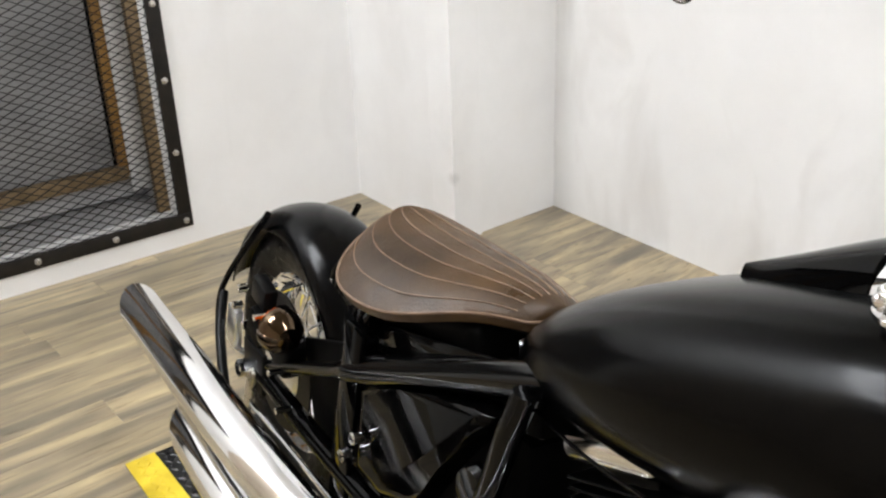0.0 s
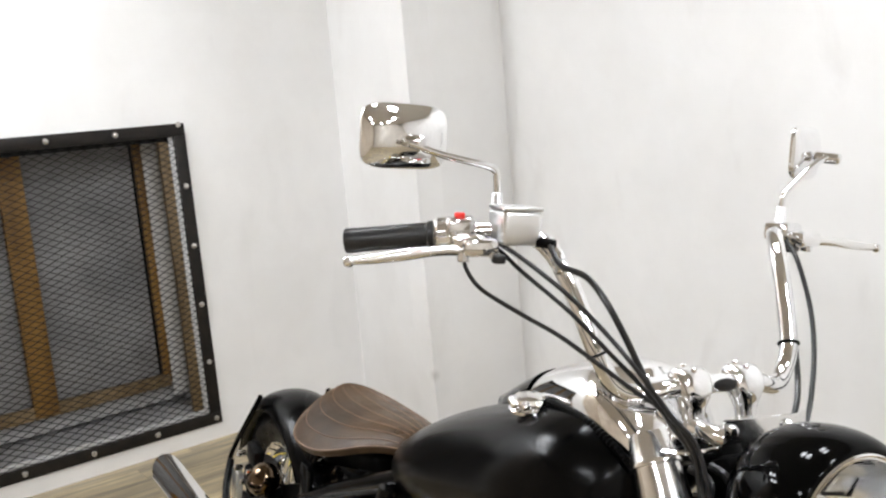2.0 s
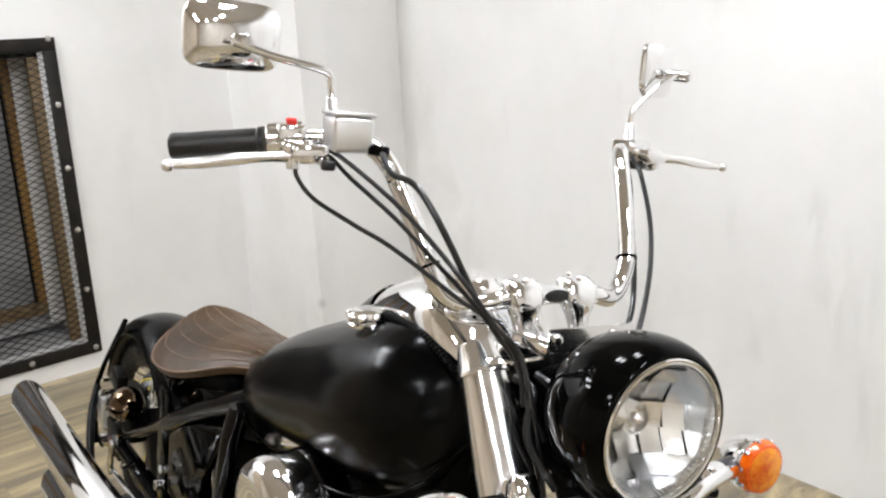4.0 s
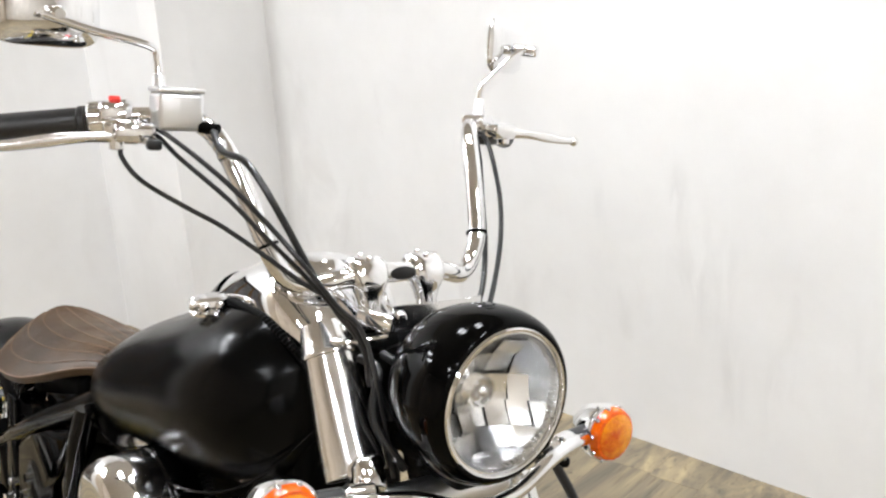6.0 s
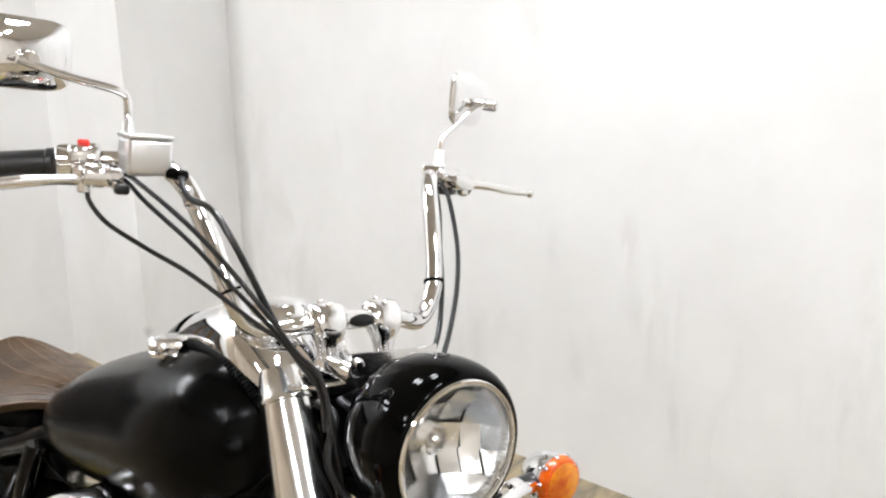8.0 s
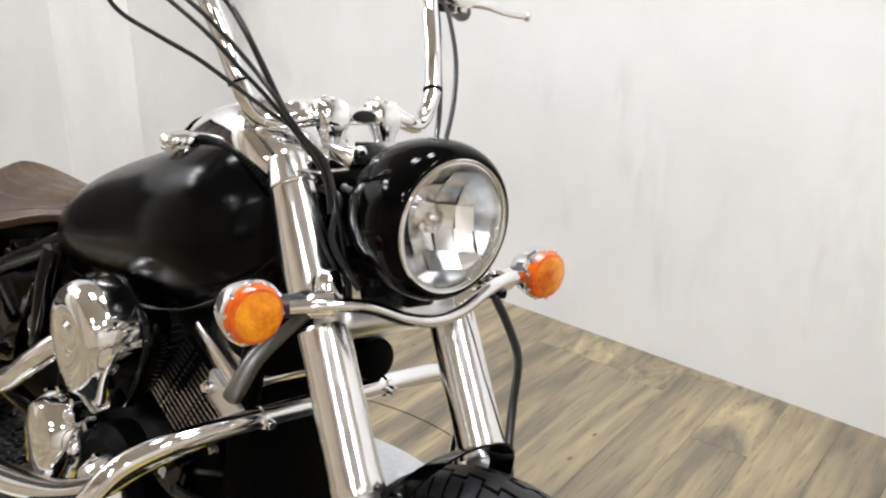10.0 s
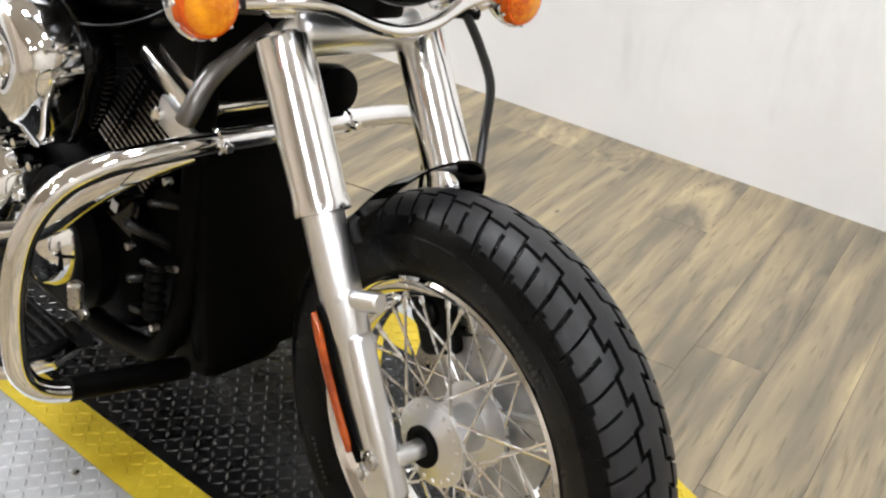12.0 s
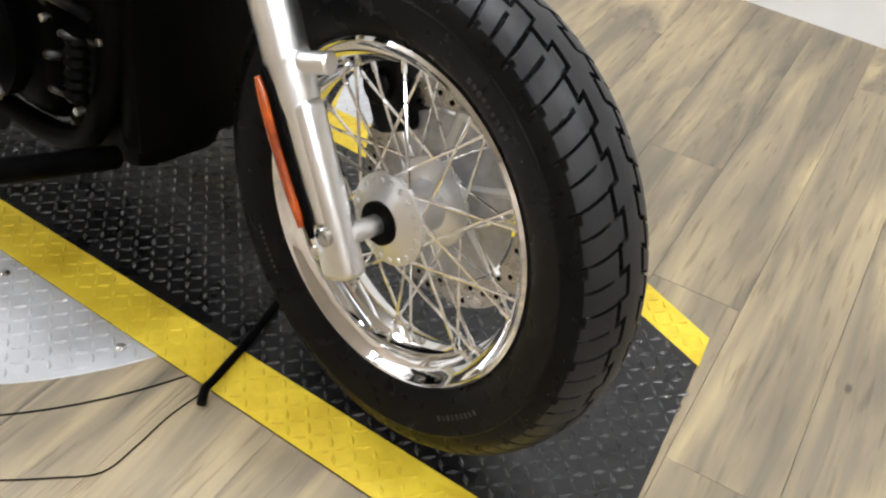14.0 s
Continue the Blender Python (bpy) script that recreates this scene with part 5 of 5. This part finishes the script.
# engine
eng = bmesh.new()
block((0.5, 0.24, 0.27), (-0.82, 0, 0.34), bevel=0.05, seg=4, bm=eng)
rod((-0.72, -0.165, 0.34), (-0.72, 0.165, 0.34), 0.12, 40, 0.02, eng)
rod((-0.93, -0.16, 0.33), (-0.93, 0.16, 0.33), 0.1, 36, 0.02, eng)
engine = cp("engine", eng, DEEPBLACK, "black V-twin engine with chrome covers")
for k, (tilt, turn, x, z) in enumerate(((40, 24, -0.638, 0.485), (-20, -20, -0.82, 0.455))):
    axis_ = Vector((math.sin(radians(tilt)), 0, math.cos(radians(tilt))))
    at = lambda h: Matrix.Translation(Vector((x, 0, z)) + axis_ * h) @ Matrix.Rotation(radians(turn), 4, "Y")
    cyl = block((0.105, 0.145, 0.2), bevel=0.02)
    cyl.transform(at(0.1))
    cp("cylinder", cyl, BLACK, "finned black cylinder", engine)
    fin = mesh_of("cooling_fin", block((0.15, 0.19, 0.0035), bevel=0.0012, seg=1), BLACK)
    edge_ = mesh_of("fin_edge", block((0.144, 0.1915, 0.0027), bevel=0.0), STEEL)
    for j in range(14):
        for nm, me in (("cooling_fin", fin), ("fin_edge", edge_))[:2 - k]:
            ob = new(nm, me)
            ob.parent = engine
            ob.matrix_basis = CHASSIS @ at(0.016 + 0.0128 * j)
    hd = block((0.15, 0.205, 0.036), bevel=0.014, seg=4)
    block((0.135, 0.17, 0.05), (0.0, 0, 0.02), (0, 0, 0), 0.018, 3, hd)
    hd.transform(at(0.222))
    cp("rocker_cover", hd, BRUSHED, "brushed chrome rocker cover", engine)
# air cleaner, teardrop chrome can
Ma = Matrix.Translation((-0.672, -0.13, 0.655)) @ Matrix.Rotation(radians(90), 4, "X")
def can_rings(profile):
    """Rings of the teardrop can: depth from the engine and share of the full outline."""
    out_ = []
    for h, q in profile:
        ring = []
        for k in range(56):
            a = 2 * math.pi * k / 56
            x, z = 0.083 * math.cos(a), 0.083 * math.sin(a)
            if z < 0:
                z *= 1 + (0.22 if h > 0.09 else 0.6) * max(0, -math.sin(a)) ** 3
                x *= 1 - 0.12 * max(0, -math.sin(a)) ** 2
            ring.append(Ma @ Vector((x * q, z * q, h)))
        out_.append(ring)
    return out_


cp("air_cleaner", add_rings(bmesh.new(), can_rings(((0.034, 0.97), (0.036, 1.0), (0.075, 1.0), (0.095, 0.97), (0.108, 0.88), (0.113, 0.75), (0.114, 0.5), (0.112, 0.3), (0.108, 0.28), (0.108, 0.08)))), CHROME, "round chrome air cleaner cover", engine, 50)
cp("air_cleaner_backing", add_rings(bmesh.new(), can_rings(((-0.02, 0.8), (0.0, 0.96), (0.014, 1.02), (0.03, 1.02), (0.0345, 0.98)))), SEMI, "black air cleaner backing plate", engine, 50)
cp("air_cleaner_boss", lathe([(0.024, 0.104), (0.024, 0.112), (0.018, 0.117), (0.004, 0.118)], 28, Ma), CHROME, "", engine)
# chrome crankcase covers
for (x, z, r, d) in ((-0.88, 0.378, 0.088, 0.06), (-0.7, 0.35, 0.07, 0.05)):
    cp("crankcase_cover", lathe([(r * 1.02, -0.03), (r, 0.0), (r * 0.96, d * 0.5), (r * 0.8, d * 0.85), (r * 0.5, d), (0.002, d * 1.02)], 44, Matrix.Translation((x, -0.16, z)) @ Matrix.Rotation(radians(90), 4, "X") @ Matrix.Diagonal((0.85, 1.1, 1, 1))), CHROME, "domed chrome engine side cover", engine)
for k in range(14):
    a = 2 * math.pi * k / 14
    cp("cover_bolt", rod((-0.83 + 0.13 * math.cos(a), -0.165, 0.37 + 0.115 * math.sin(a)), (-0.83 + 0.13 * math.cos(a), -0.185, 0.37 + 0.115 * math.sin(a)), 0.008, 10), CHROME, "", engine)
# front bracket and plumbing
bk = bmesh.new()
block((0.09, 0.012, 0.046), (-0.452, -0.107, 0.608), (0, 22, 0), 0.006, bm=bk)
cp("engine_mount", bk, ALU, "aluminium engine mounting plate")
cp("mount_bolt", lathe([(0.011, 0), (0.011, 0.008), (0.006, 0.012)], 16, Matrix.Translation((-0.482, -0.113, 0.618)) @ Matrix.Rotation(radians(90), 4, "X")), CHROME)
cp("coolant_tube", tube([(-0.415, -0.118, 0.628), (-0.408, -0.113, 0.645), (-0.406, -0.088, 0.684), (-0.406, -0.045, 0.718), (-0.406, 0.0, 0.745)], 0.0135, 16), DULL, "dull grey crossover tube")
cp("horn", lathe([(0.015, 0), (0.033, 0.006), (0.036, 0.02), (0.032, 0.05), (0.015, 0.06)], 28, axis_matrix((-0.35, 0.09, 0.664), (-0.42, 0.095, 0.658))), DEEPBLACK, "round black horn behind the fork")
cp("engine_shroud", block((0.13, 0.15, 0.14), (-0.49, 0, 0.655), bevel=0.02), DEEPBLACK, "black shroud over the front cylinder")
cp("regulator", block((0.05, 0.21, 0.38), (-0.427, 0.01, 0.43), (0, -4, 0), 0.015), DEEPBLACK, "black radiator between the downtubes")
cp("frame_cover", block((0.26, 0.17, 0.16), (-0.53, 0, 0.72), bevel=0.03), DEEPBLACK, "black frame cover under the tank")
cp("oil_filter_housing", block((0.2, 0.16, 0.3), (-0.52, 0, 0.34), bevel=0.03), DEEPBLACK, "oily black engine front")
# horn bracket, rubber bellows and small plumbing in front of the crankcase
hb_ = bmesh.new()
block((0.075, 0.004, 0.06), (-0.53, -0.15, 0.47), (0, 20, 8), 0.0015, 1, hb_)
block((0.004, 0.03, 0.06), (-0.497, -0.136, 0.475), (0, 20, 0), 0.0015, 1, hb_)
cp("horn_bracket", hb_, SEMI, "bent black steel bracket")
# small white square on the bracket's face
cp("bracket_square", block((0.014, 0.002, 0.018), (-0.54, -0.1535, 0.468), (0, 20, 8), 0.0005, 1), PAINT, "small white square")
cp("rubber_bellows", lathe([(0.012 + 0.005 * (k % 2), 0.008 * k) for k in range(14)], 20, axis_matrix((-0.47, -0.135, 0.31), (-0.46, -0.13, 0.45))), DEEPBLACK, "ribbed black rubber bellows")
rb = random.Random(4)
for k in range(5):
    x, z = -0.51 + rb.uniform(-0.03, 0.03), 0.3 + 0.045 * k
    cp("oil_line", tube([(x, -0.12, z), (x + 0.03, -0.145 + rb.uniform(-0.01, 0.01), z + 0.02), (x + 0.045, -0.1, z + rb.uniform(-0.03, 0.02))], rb.uniform(0.004, 0.008), 10, 5), HOSE)
for x, y, z in ((-0.455, -0.118, 0.53), (-0.475, -0.128, 0.29), (-0.44, -0.11, 0.4), (-0.52, -0.14, 0.41)):
    cp("case_bolt", rod((x, y + 0.006, z), (x, y - 0.008, z), 0.006, 8), STEEL)
# crash bar
CB = [(-0.45, -0.1, 0.22), (-0.44, -0.2, 0.245), (-0.43, -0.3, 0.27), (-0.425, -0.345, 0.315), (-0.415, -0.355, 0.39), (-0.405, -0.351, 0.47), (-0.395, -0.335, 0.535), (-0.386, -0.3, 0.58), (-0.378, -0.25, 0.601), (-0.37, -0.19, 0.61), (-0.365, -0.11, 0.614), (-0.362, 0.0, 0.615)]
crash = cp("crash_bar", tube(CB + [(x, -y, z) for x, y, z in CB[-2::-1]], 0.0152, 20, 7), CHROME, "chrome engine crash bar")
# added black cover: the lower bar's shade and dark reflection as colour
cp("bar_shade", tube([(-0.432, -0.285, 0.2665), (-0.44, -0.2, 0.245), (-0.4505, -0.096, 0.219)], 0.0178, 18), DEEPBLACK, "black cover giving the lower crash bar its dark reflection and shade", crash)
for y in (-0.1, 0.118):
    cp("bar_clamp", rod((-0.364, y - 0.006, 0.614), (-0.364, y + 0.006, 0.614), 0.0175, 18), CHROME, "", crash)
    cp("bar_bolt", rod((-0.364, y, 0.614), (-0.338, y, 0.612), 0.007, 8), CHROME, "", crash)
# highway peg, brake pedal, floorboard
pg = bmesh.new()
rod((-0.5, -0.235, 0.345), (-0.5, -0.235, 0.385), 0.011, 18, 0.003, pg)
block((0.05, 0.012, 0.018), (-0.515, -0.225, 0.34), (0, 25, 0), 0.004, bm=pg)
cp("pedal_pivot", pg, STEEL, "aluminium pedal pivot")
cp("brake_pedal", tube([(-0.6, -0.2, 0.25), (-0.52, -0.22, 0.28), (-0.47, -0.24, 0.31)], 0.012, 12), DEEPBLACK)
for s in (-1, 1):
    out = [(-0.56, 0.2), (-0.54, 0.25), (-0.545, 0.31), (-0.59, 0.355), (-0.72, 0.365), (-0.86, 0.355), (-0.9, 0.32), (-0.9, 0.2)]
    b_ = prism([(x, y * s) for x, y in (out if s > 0 else out[::-1])], 0.225, 0.243, 0.004)
    board = cp("floorboard", b_, CHROME, "chrome-edged rider floorboard")
    pad = prism([(-0.72 + (x + 0.72) * 0.93, (0.28 + (y - 0.28) * 0.9) * s) for x, y in (out if s > 0 else out[::-1])], 0.243, 0.25, 0.002)
    for k in range(9):
        cp("pad_rib", block((0.3, 0.007, 0.006), (-0.72, (0.215 + 0.0165 * k) * s, 0.253), bevel=0.002, seg=1), RUBBER, "", board)
    cp("rubber_pad", pad, RUBBER, "ribbed black rubber pad", board)
cp("side_stand", tube([(-0.9, 0.15, 0.22), (-0.88, 0.22, 0.1), (-0.86, 0.26, 0.0)], 0.012, 12), BLACK, "black side stand")

# ---- lift platform ----
az = radians(15.5)
# plan outlines: black deck, then the painted edges
OUT_L = [(-2.08, -0.735), (0.41, -0.08)]
IN_L = [(-2.1, -0.667), (0.378, -0.003)]
OUT_R = [(-2.24, -0.09), (-0.6, 0.345), (0.0, 0.458), (0.217, 0.427)]
IN_R = [(-2.2, -0.17), (-0.56, 0.262), (0.06, 0.388), (0.243, 0.366)]
deck = prism([OUT_L[0], OUT_L[1], OUT_R[3], OUT_R[2], OUT_R[1], OUT_R[0]], -0.03, 0.0)
lift = part("lift_platform", deck, PLATE)
lift.location.z = GROUND
tagged(lift, "black tread-plate lift platform with yellow painted edges", "lift platform")
part("yellow_edge", prism([OUT_L[0], OUT_L[1], IN_L[1], IN_L[0]], -0.004, 0.0006), YELLOW, lift, "worn yellow painted edge")
part("yellow_edge", prism([IN_R[0], IN_R[1], IN_R[2], IN_R[3], OUT_R[3], OUT_R[2], OUT_R[1], OUT_R[0]], -0.004, 0.0006), YELLOW, lift, "worn yellow painted edge")


def inside(x, y, poly):
    c = False
    for (x0, y0), (x1, y1) in zip(poly, poly[1:] + poly[:1]):
        if (y0 > y) != (y1 > y) and x < (x1 - x0) * (y - y0) / (y1 - y0) + x0:
            c = not c
    return c


def lugs(test, x0, x1, y0, y1, pitch, az, z, skip=None):
    """Raised tread lugs, alternately turned, wherever test(x, y) holds."""
    V, Fc = [], []
    ca, sa = math.cos(az), math.sin(az)
    n = int(4 / pitch)
    for i in range(-n, n):
        for j in range(-n, n):
            px, py = -0.9 + (i * ca - j * sa) * pitch, -0.1 + (i * sa + j * ca) * pitch
            if not (x0 < px < x1 and y0 < py < y1) or not test(px, py):
                continue
            a = az + radians(45 if (i + j) % 2 else -45)
            c, s = math.cos(a), math.sin(a)
            k = len(V)
            for lx, ly, lz in ((-0.0105, 0, 0), (0, -0.0036, 0), (0.0105, 0, 0), (0, 0.0036, 0), (-0.0055, 0, 0.0024), (0.0055, 0, 0.0024)):
                V.append((px + lx * c - ly * s, py + lx * s + ly * c, z + lz))
            Fc += [(k, k + 1, k + 5, k + 4), (k + 1, k + 2, k + 5), (k + 2, k + 3, k + 5), (k + 3, k, k + 4, k + 5), (k, k + 4, k + 1)][:4]
    me = bpy.data.meshes.new("lugs")
    me.from_pydata(V, [], Fc)
    return me


poly_deck = [OUT_L[0], OUT_L[1], OUT_R[3], OUT_R[2], OUT_R[1], OUT_R[0]]
poly_y1 = [OUT_L[0], OUT_L[1], IN_L[1], IN_L[0]]
poly_y2 = IN_R + OUT_R[::-1]


def on_paint(x, y):
    """How many of four points round a lug lie on the painted edges."""
    return sum(inside(x + dx, y + dy, poly_y1) or inside(x + dx, y + dy, poly_y2) for dx, dy in ((0.007, 0.007), (0.007, -0.007), (-0.007, 0.007), (-0.007, -0.007)))


for nm, tst, mat in (("tread_pattern", lambda x, y: inside(x, y, poly_deck) and on_paint(x, y) == 0, LUG), ("yellow_tread_pattern", lambda x, y: on_paint(x, y) == 4, YELLOW)):
    me = lugs(tst, -2.3, 0.6, -0.9, 0.6, 0.0195, az, 0.0004)
    me.materials.append(mat)
    ob = new(nm, me)
    ob.parent = lift
    tagged(ob, kind="stuff")
# turntable beside the platform
TC, TR = (-0.86, -0.12), 0.62
disc = lathe([(TR, -0.03), (TR, -0.0045), (TR - 0.002, -0.0025), (0.01, -0.0025)], 96, Matrix.Translation((*TC, 0)))
table_ = part("turntable", disc, ZINC)
table_.location.z = GROUND
tagged(table_, "grey tread-plate turntable set in the floor", "turntable")
me = lugs(lambda x, y: (x - TC[0]) ** 2 + (y - TC[1]) ** 2 < (TR - 0.012) ** 2 and not inside(x, y, poly_deck), -1.6, 0, -0.9, 0.7, 0.0205, az + 0.1, -0.0025)
me.materials.append(ZINC)
ob = new("tread_pattern", me)
ob.parent = table_
tagged(ob, kind="stuff")
rim_ = bmesh.new()
seg = 128
BC, BR = (-0.914, -0.101), 0.728


def circle(c, r, z):
    return [Vector((c[0] + r * math.cos(2 * math.pi * k / seg), c[1] + r * math.sin(2 * math.pi * k / seg), z)) for k in range(seg)]


rings = [circle(TC, TR + 0.001, -0.03), circle(TC, TR + 0.001, -0.0042), circle(BC, BR, -0.0042), circle(BC, BR, -0.03)]
add_rings(rim_, rings, cap=False)
part("rim_band", rim_, VINYL, table_, "wood-look vinyl band round the turntable")
gap = bmesh.new()
rings = [circle(BC, BR, -0.03), circle(BC, BR, -0.0036), circle(BC, BR + 0.004, -0.0036), circle(BC, BR + 0.004, -0.03)]
add_rings(gap, rings, cap=False)
part("rim_gap", gap, DEEPBLACK, table_, "dark gap")
for (x, y) in ((-0.549, -0.362), (-0.3, -0.29)):
    part("deck_bolt", lathe([(0.008, 0), (0.008, 0.002), (0.005, 0.004)], 14, Matrix.Translation((x, y, -0.002))), STEEL, table_)
# wheel chock strap
strap = tube([(-0.134, -0.252, 0.004), (-0.152, -0.235, 0.0085), (-0.16, -0.215, 0.0085), (-0.195, -0.14, 0.0085), (-0.235, -0.067, 0.0085), (-0.29, 0.03, 0.0085)], 0.0065, 8, 4)
strap_ = part("wheel_strap", strap, DEEPBLACK)
strap_.location.z = GROUND
tagged(strap_, "black strap lying across the platform under the wheel", "strap")

# ---- caged vent in the west wall ----
vent = tagged(new("wall_vent"), "caged wall vent with expanded metal over filter pads", "vent")


def vp(name, bm, mat, label="", parent=vent):
    return part(name, bm, mat, parent, label, MW)


FR = 0.052
s0, s1, z0, z1 = VS0, VS1, VZ0, VZ1
# steel frame on the wall's face (local y is outwards from the room, so minus is towards it)
vp("frame_rail", block((s1 - s0 + 2 * FR, 0.012, FR), ((s0 + s1) / 2, -0.0065, z1 + FR / 2), bevel=0.002), DARKFRAME, "dark brown steel angle frame")
vp("frame_rail", block((s1 - s0 + 2 * FR, 0.012, FR), ((s0 + s1) / 2, -0.0065, z0 - FR / 2), bevel=0.002), DARKFRAME)
vp("frame_stile", block((FR, 0.012, z1 - z0), (s1 + FR / 2, -0.0065, (z0 + z1) / 2), bevel=0.002), DARKFRAME)
vp("frame_stile", block((FR, 0.012, z1 - z0), (s0 - FR / 2, -0.0065, (z0 + z1) / 2), bevel=0.002), DARKFRAME)
for k in range(6):
    for s, z in ((s1 + 0.026, 0.105 + k * 0.258), (s0 - 0.026, 0.105 + k * 0.258), (s1 + 0.026 - (k + 1) * 0.265, z0 - 0.026), (s1 + 0.026 - (k + 1) * 0.265, z1 + 0.026)):
        vp("screw", lathe([(0.012, 0), (0.011, 0.004), (0.004, 0.007)], 12, Matrix.Translation((s, -0.0125, z)) @ Matrix.Rotation(radians(90), 4, "X")), STEEL)
# lining boards and the pine batten inside the opening
vp("lining_board", block((0.02, 0.2, z1 - z0), (s1 - 0.01, 0.1, (z0 + z1) / 2), bevel=0.002), PRIMER, "pale grey lining board")
vp("lining_board", block((0.02, 0.2, z1 - z0), (s0 + 0.01, 0.1, (z0 + z1) / 2), bevel=0.002), OLDPINE)
vp("lining_board", block((s1 - s0 - 0.04, 0.3, 0.02), ((s0 + s1) / 2, 0.15, z0 + 0.01), bevel=0.002), PRIMER, "pale grey sill board")
# top board: shade under the opening's head is put into its black
vp("lining_board", block((s1 - s0 - 0.04, 0.2, 0.02), ((s0 + s1) / 2, 0.1, z1 - 0.01), bevel=0.002), DEEPBLACK)
vp("side_panel", block((0.01, 0.24, z1 - z0 + 0.2), (s1 + 0.015, 0.26, (z0 + z1) / 2), bevel=0.001), FILTER, "grey side panel")
vp("stile", block((0.062, 0.03, z1 - z0 - 0.02), (s1 - 0.03, 0.021, (z0 + z1) / 2), bevel=0.003), OLDPINE, "pine stile behind the mesh")
DEEP = 0.2
vp("filter_stile", block((0.036, 0.03, z1 - 0.26), (s1 - 0.092, DEEP, (z1 + 0.26) / 2), bevel=0.003), TIMBER, "narrow orange timber stile")
vp("mullion", block((0.095, 0.04, z1 - 0.26), (s1 - 0.616, DEEP - 0.02, (z1 + 0.26) / 2), bevel=0.004), TIMBER, "orange timber mullion")
vp("mullion", block((0.095, 0.04, z1 - 0.26), (s1 - 1.126, DEEP - 0.02, (z1 + 0.26) / 2), bevel=0.004), TIMBER, "orange timber mullion")
vp("filter_rail", block((s1 - s0 - 0.1, 0.045, 0.05), ((s0 + s1) / 2 - 0.04, DEEP - 0.01, 0.275), bevel=0.004), OLDPINE, "dirty pine rail")
for a_, b_ in ((s1 - 0.12, s1 - 0.576), (s1 - 0.656, s1 - 1.086), (s1 - 1.166, s0)):
    vp("filter_pad", block((abs(b_ - a_), 0.03, z1 - 0.28), ((a_ + b_) / 2, DEEP + 0.03, (z1 + 0.28) / 2), bevel=0.006), FILTER, "dusty grey filter pad")
vp("end_board", block((0.1, 0.012, z1 - 0.2), (s1 - 0.03, DEEP - 0.022, (z1 + 0.2) / 2), bevel=0.002), PAINT, "white end board beside the filters")
vp("kick_board", block((s1 - s0 - 0.05, 0.016, 0.09), ((s0 + s1) / 2, DEEP + 0.035, 0.215), bevel=0.002), PRIMER, "pale grey board under the filters")
# added black sheet stands for the darkness behind the filters
vp("back_panel", block((s1 - s0 + 0.3, 0.02, z1 - z0 + 0.3), ((s0 + s1) / 2, DEEP + 0.2, (z0 + z1) / 2), bevel=0), DEEPBLACK)
# expanded metal
V, Fc = [], []
dx, dz, th = 0.056, 0.0138, 0.0026
nz, nx = int((z1 - z0) / dz) + 1, int((s1 - s0) / dx) + 1
for j in range(nz + 1):
    for i in range(nx * 2 + 1):
        s = s0 + i * dx / 2
        up = (i + j) % 2
        z = z0 + j * dz + (dz / 2 if up else -dz / 2) * 0.84
        z = min(max(z, z0), z1)
        k = len(V)
        V += [(s, -0.001, z - th * 0.6), (s, -0.001, z + th * 0.6), (s, 0.003, z + th * 0.6), (s, 0.003, z - th * 0.6)]
        if i:
            for q in range(4):
                Fc.append((k - 4 + q, k - 4 + (q + 1) % 4, k + (q + 1) % 4, k + q))
me = bpy.data.meshes.new("expanded_metal")
me.from_pydata(V, [], Fc)
me.transform(MW)
me.materials.append(DARKFRAME)
ob = new("expanded_metal", me)
ob.parent = vent
tagged(ob, "rusty dark expanded metal mesh", kind="stuff")

# ---- floor ----
base = prism(FLOOR_PLAN, -0.12, -0.012)
GROUND_FLOOR = part("floor", base, SUBFLOOR)
GROUND_FLOOR.location.z = GROUND
floor = tagged(GROUND_FLOOR, "oak-look vinyl plank floor with dark scuffs", "floor", kind="structure")
PW, PL_ = 0.152, 1.22
pm = bmesh.new()
block((PL_ - 0.0006, PW - 0.0005, 0.008), (0, 0, 0), bevel=0.0005, seg=1, bm=pm)
PME = mesh_of("plank", pm, PLANK, 20)
pa = radians(108)
c, s = math.cos(pa), math.sin(pa)
rnd = random.Random(3)
# each plank is cut where it meets a wall
for j in range(-44, 44):
    shift = rnd.uniform(0, PL_)
    for i in range(-7, 8):
        u, v = i * PL_ + shift, j * PW
        lift_ = rnd.uniform(-0.0002, 0.0002)
        cuts = [k / 24 - 0.5 for k in range(25) if inside(-0.5 + (u + (k / 24 - 0.5) * PL_) * c - v * s, (u + (k / 24 - 0.5) * PL_) * s + v * c, FLOOR_PLAN)]
        if len(cuts) < 2:
            continue
        u += (cuts[0] + cuts[-1]) / 2 * PL_
        ob = new("plank", PME)
        ob.parent = floor
        ob.matrix_basis = pose(-0.5 + u * c - v * s, u * s + v * c, -0.0078 + lift_, 0, 0, 108) @ Matrix.Diagonal((cuts[-1] - cuts[0], 1, 1, 1))
crack = tube([(-0.155, -0.245, -0.0022), (-0.147, -0.293, -0.0022), (-0.128, -0.35, -0.0022), (-0.117, -0.402, -0.0022), (-0.145, -0.452, -0.0022), (-0.185, -0.51, -0.0022)], 0.0012, 6, 6)
part("floor_crack", crack, DEEPBLACK, floor, "thin dark crack in the vinyl")
